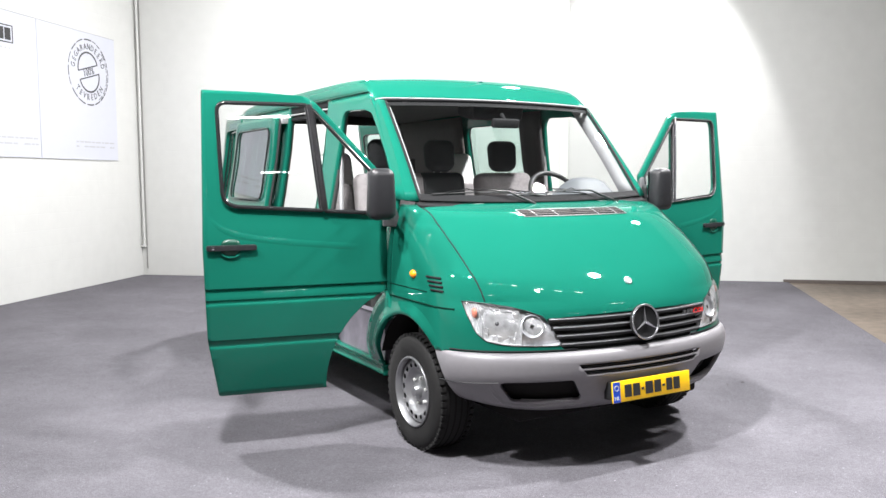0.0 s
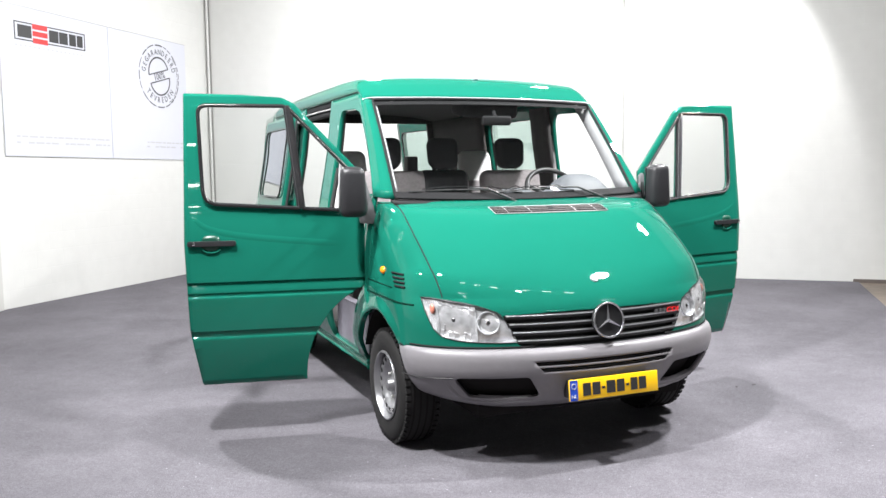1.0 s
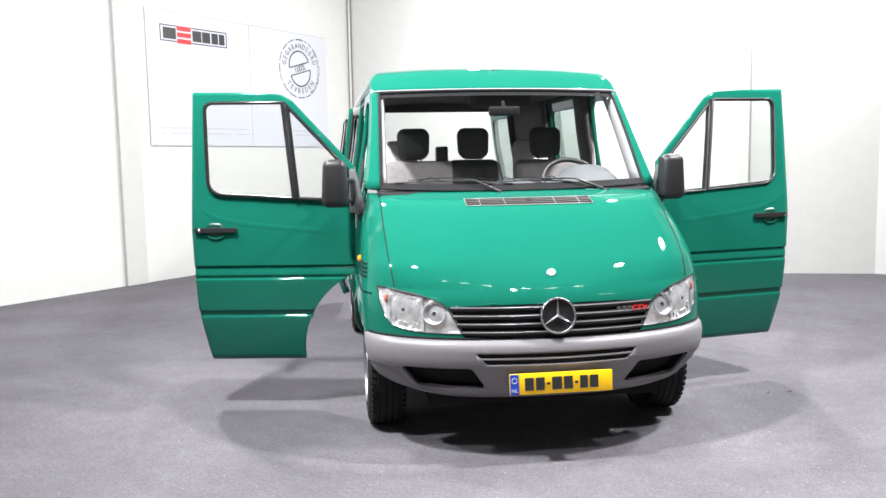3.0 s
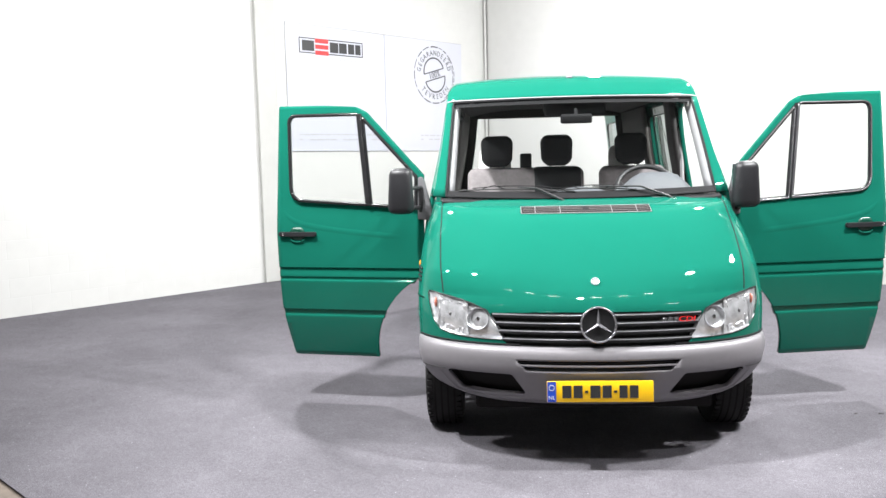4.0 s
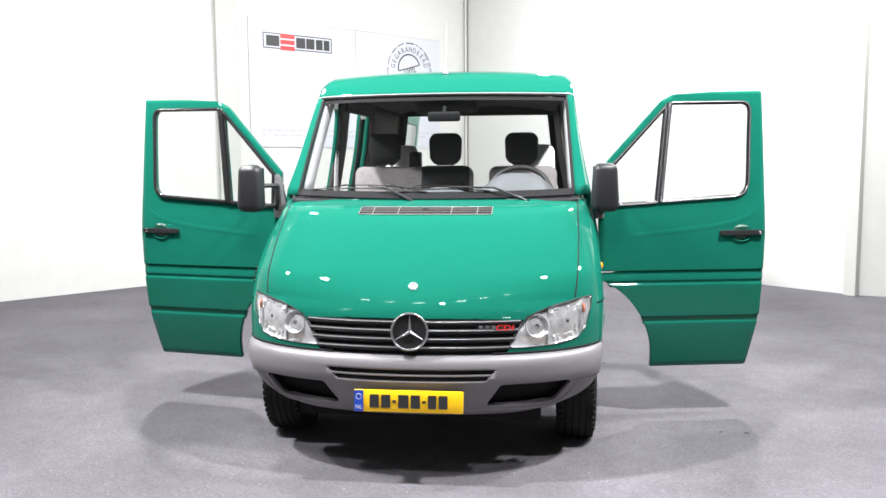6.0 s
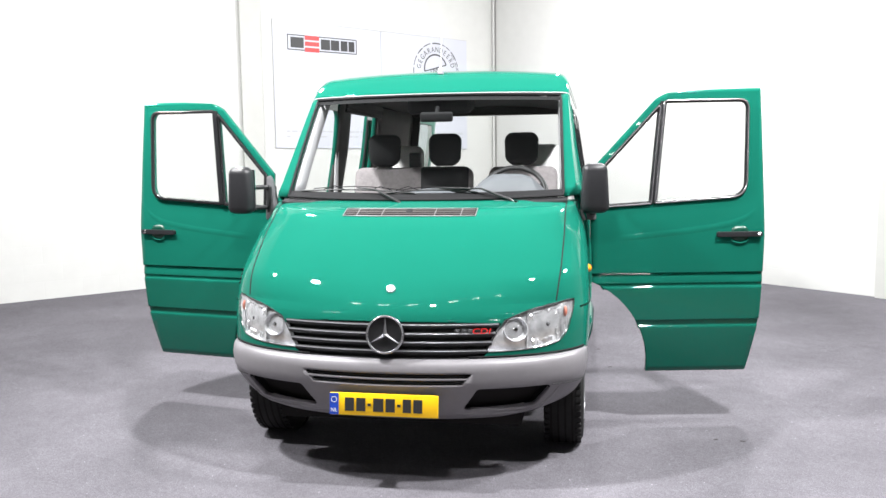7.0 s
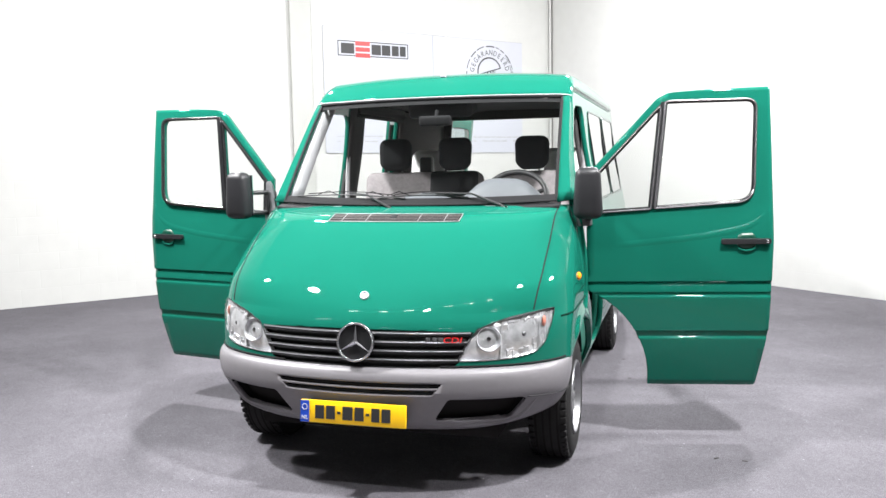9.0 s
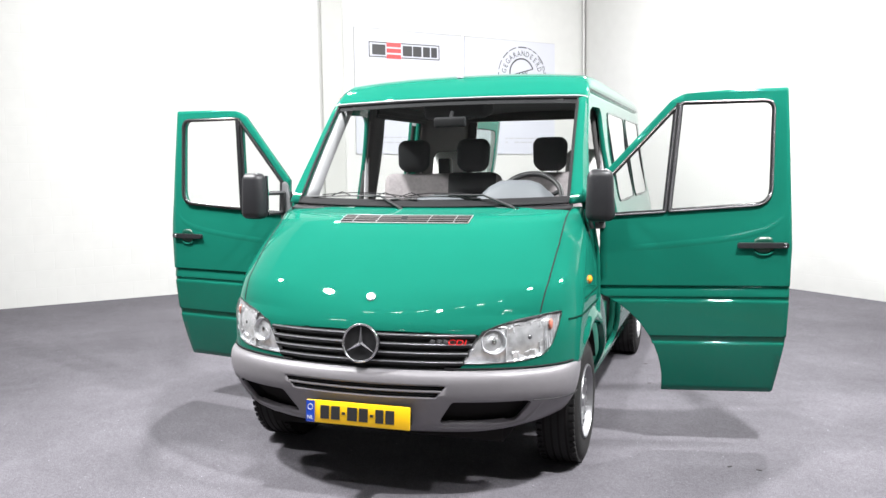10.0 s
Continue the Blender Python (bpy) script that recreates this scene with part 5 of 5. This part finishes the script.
def wheel(x, y, side):
    w = part("wheel", lathe([(0.19, -0.085), (0.215, -0.095), (0.26, -0.098), (0.30, -0.094), (0.325, -0.08), (0.334, -0.055), (0.336, 0.0), (0.334, 0.06), (0.325, 0.09), (0.30, 0.108), (0.26, 0.112), (0.215, 0.108), (0.19, 0.10)], 64, "x"), TYRE, van, "black tyre on a silver steel rim with round holes")
    w.matrix_basis = pose(x, y, 0.309, 0, 0, 0 if side > 0 else 180) @ Matrix.Diagonal((1, 0.948, 0.948, 1))
    bm = bmesh.new()
    for g in (-0.055, -0.018, 0.018, 0.055):
        lathe([(0.3355, g - 0.005), (0.3368, g), (0.3355, g + 0.005)], 64, "x", bm)
    part("tread_groove", bm, DARK, w)
    bm = bmesh.new()
    for k in range(52):
        for x0, ph in ((0.072, 0.0), (-0.092, 0.5)):
            box(bm, x0, x0 + 0.026, -0.0125, 0.0125, 0.318, 0.3360, pose(0, 0, 0, 360 * (k + ph) / 52, 0, 0))
    tagged(part("tread_shoulder", bm, TYRE, w, smooth=False), kind="stuff")
    bm = lathe([(0.204, 0.106), (0.200, 0.113), (0.194, 0.114), (0.189, 0.106), (0.186, 0.082), (0.182, 0.066)], 56, "x")
    rim = part("rim", bm, SILVER, w, "silver steel rim", thick=0.004)
    # pressed disc with a ring of holes near its edge
    bm = sheet(steps(-0.186, 0.186, 28), steps(-0.186, 0.186, 28))
    cut(bm, circle(0, 0, 0.184, 56), True)
    for k in range(16):
        an = 2 * math.pi * k / 16
        cut(bm, [(math.cos(an) * (0.150 + u) - math.sin(an) * v, math.sin(an) * (0.150 + u) + math.cos(an) * v) for u, v in circle(0, 0, 0.0135, 12, 0.0180)])
    mapped(bm, lambda u, v: (table(math.hypot(u, v), DISC), u, v))
    part("wheel_disc", bm, SILVER, w, thick=0.004)
    part("hub_cap", lathe([(0.0, 0.100), (0.028, 0.098), (0.036, 0.088), (0.040, 0.062)], 24, "x"), SILVER, w)
    for k in range(6):
        an = 2 * math.pi * k / 6 + 0.3
        bm = lathe([(0.0, 0.070), (0.009, 0.068), (0.010, 0.050)], 8, "x")
        bmesh.ops.translate(bm, verts=bm.verts, vec=(0, 0.078 * math.cos(an), 0.078 * math.sin(an)))
        part("wheel_bolt", bm, PIPE, w)
    part("brake_drum", lathe([(0.0, 0.04), (0.14, 0.04), (0.15, -0.02), (0.0, -0.02)], 32, "x"), DARK, w)


for side in (-1, 1):
    wheel(side * 0.805, AXLE_F - 0.005, side)
    wheel(side * 0.80, AXLE_R, side)

# ---- underbody, floor, partition edges ----
part("underbody", boxed(-0.62, 0.62, 0.25, BACK - 0.02, 0.24, 0.36, bevel=0.02), DARK, van, "dark underbody")
part("cabin_floor", boxed(-0.81, 0.81, 1.06, BACK - 0.01, 0.40, 0.44), TRIM, van, "dark rubber cabin floor", smooth=False)
part("axle", tube([(-0.75, AXLE_R, HUB_Z), (0.75, AXLE_R, HUB_Z)], 0.05, 12), DARK, van)
part("bulkhead", boxed(-0.86, 0.86, 0.80, 0.86, 0.40, 1.24, bevel=0.01), TRIM, van, "dark dashboard bulkhead")

# inner trims seen through the glass
for side in (-1, 1):
    bm = mapped(cut(sheet(steps(1.94, 2.25, 3), steps(0.75, 1.95, 14)), [(1.985, 0.75), (2.21, 0.75), (2.21, 1.95), (1.96, 1.95)], True), lambda y, z, side=side: (side * (table(z, SIDE_X) - 0.045), y, z))
    part("pillar_trim", bm, TRIM, van, "dark pillar trim", thick=0.03)
    bm = mapped(sheet(steps(1.93, 2.21, 3), steps(0.40, 0.745, 5)), lambda y, z, side=side: (side * (table(z, SIDE_X) - 0.035), y, z))
    part("pillar_foot", bm, SHUT_AND_REFLECTED_GREEN, van, "green pillar foot", thick=0.03)
    bm = mapped(sheet(steps(0, 1, 8), (0.0, 1.0)), lambda v, w, side=side: Vector(ws(side * (0.988 - 0.024 * w), 0.02 + 0.95 * v)) + Vector((0, 0.02 + 0.12 * w, 0)))
    part("pillar_trim", bm, PILLAR_GREY, van, "grey pillar trim", thick=0.02)
for side in (-1, 1):
    y0 = 2.99 if side < 0 else 3.08
    bm = mapped(sheet(steps(y0, BACK - 0.02, 8), steps(0.45, 1.97, 14)), lambda y, z, side=side: (side * (table(z, SIDE_X) - 0.05 - 0.05 * max(0, y - 3.6)), y, z))
    part("quarter_trim", bm, BROWN_TRIM, van, "brown-grey rear quarter lining", thick=0.02)
    bm = mapped(sheet((0.0, 1.0), steps(0.45, 1.97, 14)), lambda t, z, side=side: (side * (table(z, SIDE_X) - 0.02 - 0.13 * t), BACK - 0.03, z))
    part("rear_post", bm, TRIM, van, "dark rear post", thick=0.03)
    part("seat_belt", tube([(side * 0.815, 1.99, 1.80), (side * 0.83, 1.97, 1.30), (side * 0.84, 1.95, 0.75)], 0.016, 6), SHELL, van, "pale grey seat belt")
part("rear_header", boxed(-0.78, 0.78, BACK - 0.07, BACK - 0.01, 1.945, 2.03, bevel=0.01), TRIM, van, "dark rear header trim")

# dashboard with instrument hump
bm = mapped(sheet(steps(-1, 1, 30), steps(0, 1, 14)), lambda u, v: (0.83 * u, 0.90 + 0.05 * u * u + 0.42 * v, 1.275 + 0.03 * math.sin(math.pi * min(1, v * 1.3)) + 0.078 * math.exp(-((0.83 * u - 0.02) / 0.22) ** 2) * math.sin(math.pi * v) + 0.155 * math.exp(-((0.83 * u - 0.485) / 0.205) ** 4) * math.sin(math.pi * min(1, v * 1.15)) ** 0.8 - 0.25 * max(0, v - 0.85) ** 1.0))
dash = part("dashboard", bm, DASH, van, "grey plastic dashboard with an instrument hood", thick=0.02)
part("dashboard_front", boxed(-0.83, 0.83, 1.20, 1.31, 0.80, 1.235, bevel=0.03), DASH, dash)
# steering wheel
sw = part("steering_wheel", tube([(0.195 * math.cos(radians(a)), 0.195 * math.sin(radians(a)), 0) for a in range(0, 360, 8)], 0.017, 10, closed=True), BLACK, van, "black steering wheel")
sw.matrix_basis = pose(0.48, 1.385, 1.335, 52, 0, 0)
part("boss", lathe([(0.0, -0.02), (0.06, -0.02), (0.07, -0.05), (0.0, -0.06)], 24, "z"), BLACK, sw)
for a in (20, 160, 270):
    part("spoke", tube([(0.05 * math.cos(radians(a)), 0.05 * math.sin(radians(a)), -0.035), (0.19 * math.cos(radians(a)), 0.19 * math.sin(radians(a)), 0)], 0.014, 8), BLACK, sw)
part("column", tube([(0, 0, -0.05), (0, 0.02, -0.30)], 0.035, 12), BLACK, sw)
# interior mirror, visors
rvm = part("interior_mirror", boxed(-0.10, 0.10, -0.018, 0.018, -0.030, 0.030, bevel=0.014, segments=3), MATT_BLACK, van, "black interior mirror")
rvm.matrix_basis = pose(0.02, 1.315, 1.803, 12, 0, 0)
part("mirror_stalk", tube([(0, 0.004, 0.01), (0, 0.055, 0.05)], 0.012, 8), MATT_BLACK, rvm)
part("mirror_glass", boxed(-0.09, 0.09, 0.018, 0.020, -0.020, 0.020), CHROME, rvm, smooth=False)
for x in (-0.42, 0.44):
    v = part("sun_visor", boxed(-0.24, 0.24, -0.09, 0.09, -0.012, 0.012, bevel=0.01), LINER, van, "grey folded sun visor")
    v.matrix_basis = pose(x, 1.50, 1.935, 12, 0, 0)
part("overhead_console", boxed(-0.20, 0.20, -0.055, 0.14, -0.085, 0.03, bevel=0.03, segments=3), MATT_BLACK, van, "dark overhead console").matrix_basis = pose(0.02, 1.44, 1.915, 12, 0, 0)


# ---- seats ----
def cushion(w, d, h, bevel=0.05):
    return boxed(-w / 2, w / 2, -d / 2, d / 2, -h / 2, h / 2, bevel=bevel, segments=4)


def front_seat(name, x0, x1, rests, label, dark=()):
    xc, w = (x0 + x1) / 2, x1 - x0
    back = part(name, cushion(w, 0.14, 0.66, 0.055), SEAT_GREY, van, label)
    at = pose(xc, 2.0, 1.165, -10, 0, 0)
    back.matrix_basis = at
    b = part("seat_cushion", cushion(w, 0.52, 0.16, 0.05), SEAT_GREY, back)
    b.matrix_basis = at.inverted() @ pose(xc, 1.72, 0.80, 4, 0, 0)
    base = part("seat_base", boxed(-w / 2 + 0.05, w / 2 - 0.05, -0.2, 0.2, -0.15, 0.15, bevel=0.02), TRIM, back)
    base.matrix_basis = at.inverted() @ pose(xc, 1.74, 0.59)
    for d0, d1 in dark:
        p = part("seat_panel", cushion(d1 - d0, 0.15, 0.655, 0.055), SEAT_DARK, back, "charcoal cloth panel")
        p.matrix_basis = pose((d0 + d1) / 2 - xc, -0.003, 0.006)
    for r in rests:
        bm = cushion(0.236, 0.11, 0.225, 0.054)
        for v in bm.verts:
            v.co.x *= 1.0 - 0.24 * max(0.0, -v.co.z / 0.11) ** 2.2 - 0.05 * max(0.0, v.co.z / 0.11) ** 2
        h = part("headrest", bm, SEAT_DARK, back, "charcoal headrest")
        h.matrix_basis = at.inverted() @ pose(r, 2.035, 1.612, -6, 0, 0)
        for dx in (-0.05, 0.05):
            part("headrest_post", tube([(dx, 0, -0.17), (dx, 0, -0.09)], 0.007, 6), SHELL, back).matrix_basis = h.matrix_basis


front_seat("passenger_bench", -0.70, 0.14, (-0.485, -0.055), "double passenger bench in grey and charcoal cloth", ((-0.245, 0.13),))
front_seat("driver_seat", 0.25, 0.72, (0.475,), "driver's seat in grey cloth with a charcoal headrest")
for x, w in ((-0.50, 0.27), (0.57, 0.30)):
    m = pose(x, 2.80, 1.27, -12, 0, 0)
    bm = cushion(w, 0.13, 0.78, 0.06)
    for v in bm.verts:
        v.co.x *= 1.12 - 0.5 * max(0.0, v.co.z)
    s = part("rear_seat", bm, SEAT_SHELL, van, "rear seat with a light grey shell back")
    s.matrix_basis = m
    for name, ww, d, h, p, mat in (("seat_cushion", 0.40, 0.46, 0.14, pose(x, 2.52, 0.86, 4, 0, 0), SEAT_GREY), ("back_cushion", w * 0.7, 0.06, 0.5, m @ pose(0, -0.07, -0.12), SEAT_GREY), ("seat_leg", 0.26, 0.30, 0.36, pose(x, 2.60, 0.62), TRIM)):
        part(name, cushion(ww, d, h, 0.028), mat, s).matrix_basis = m.inverted() @ p
part("belt_tower", boxed(-0.042, 0.042, -0.04, 0.04, -0.12, 0.12, bevel=0.012), BLACK, van, "black belt tower").matrix_basis = pose(-0.275, 2.09, 1.475)

# ---- small dark flecks on the carpet ----
for x, y, turn in ((1.01, 3.05, 10), (1.09, 2.47, 25), (1.77, 0.90, -15), (1.63, 0.91, 40)):
    fleck = tagged(part("lint_fleck", boxed(-0.014, 0.014, -0.005, 0.005, 0.0, 0.003, bevel=0.0012), TRIM), "small dark lint fleck lying on the carpet", "lint", "lint flecks")
    fleck.matrix_world = pose(x, y, 0.0005, 0, 0, turn)
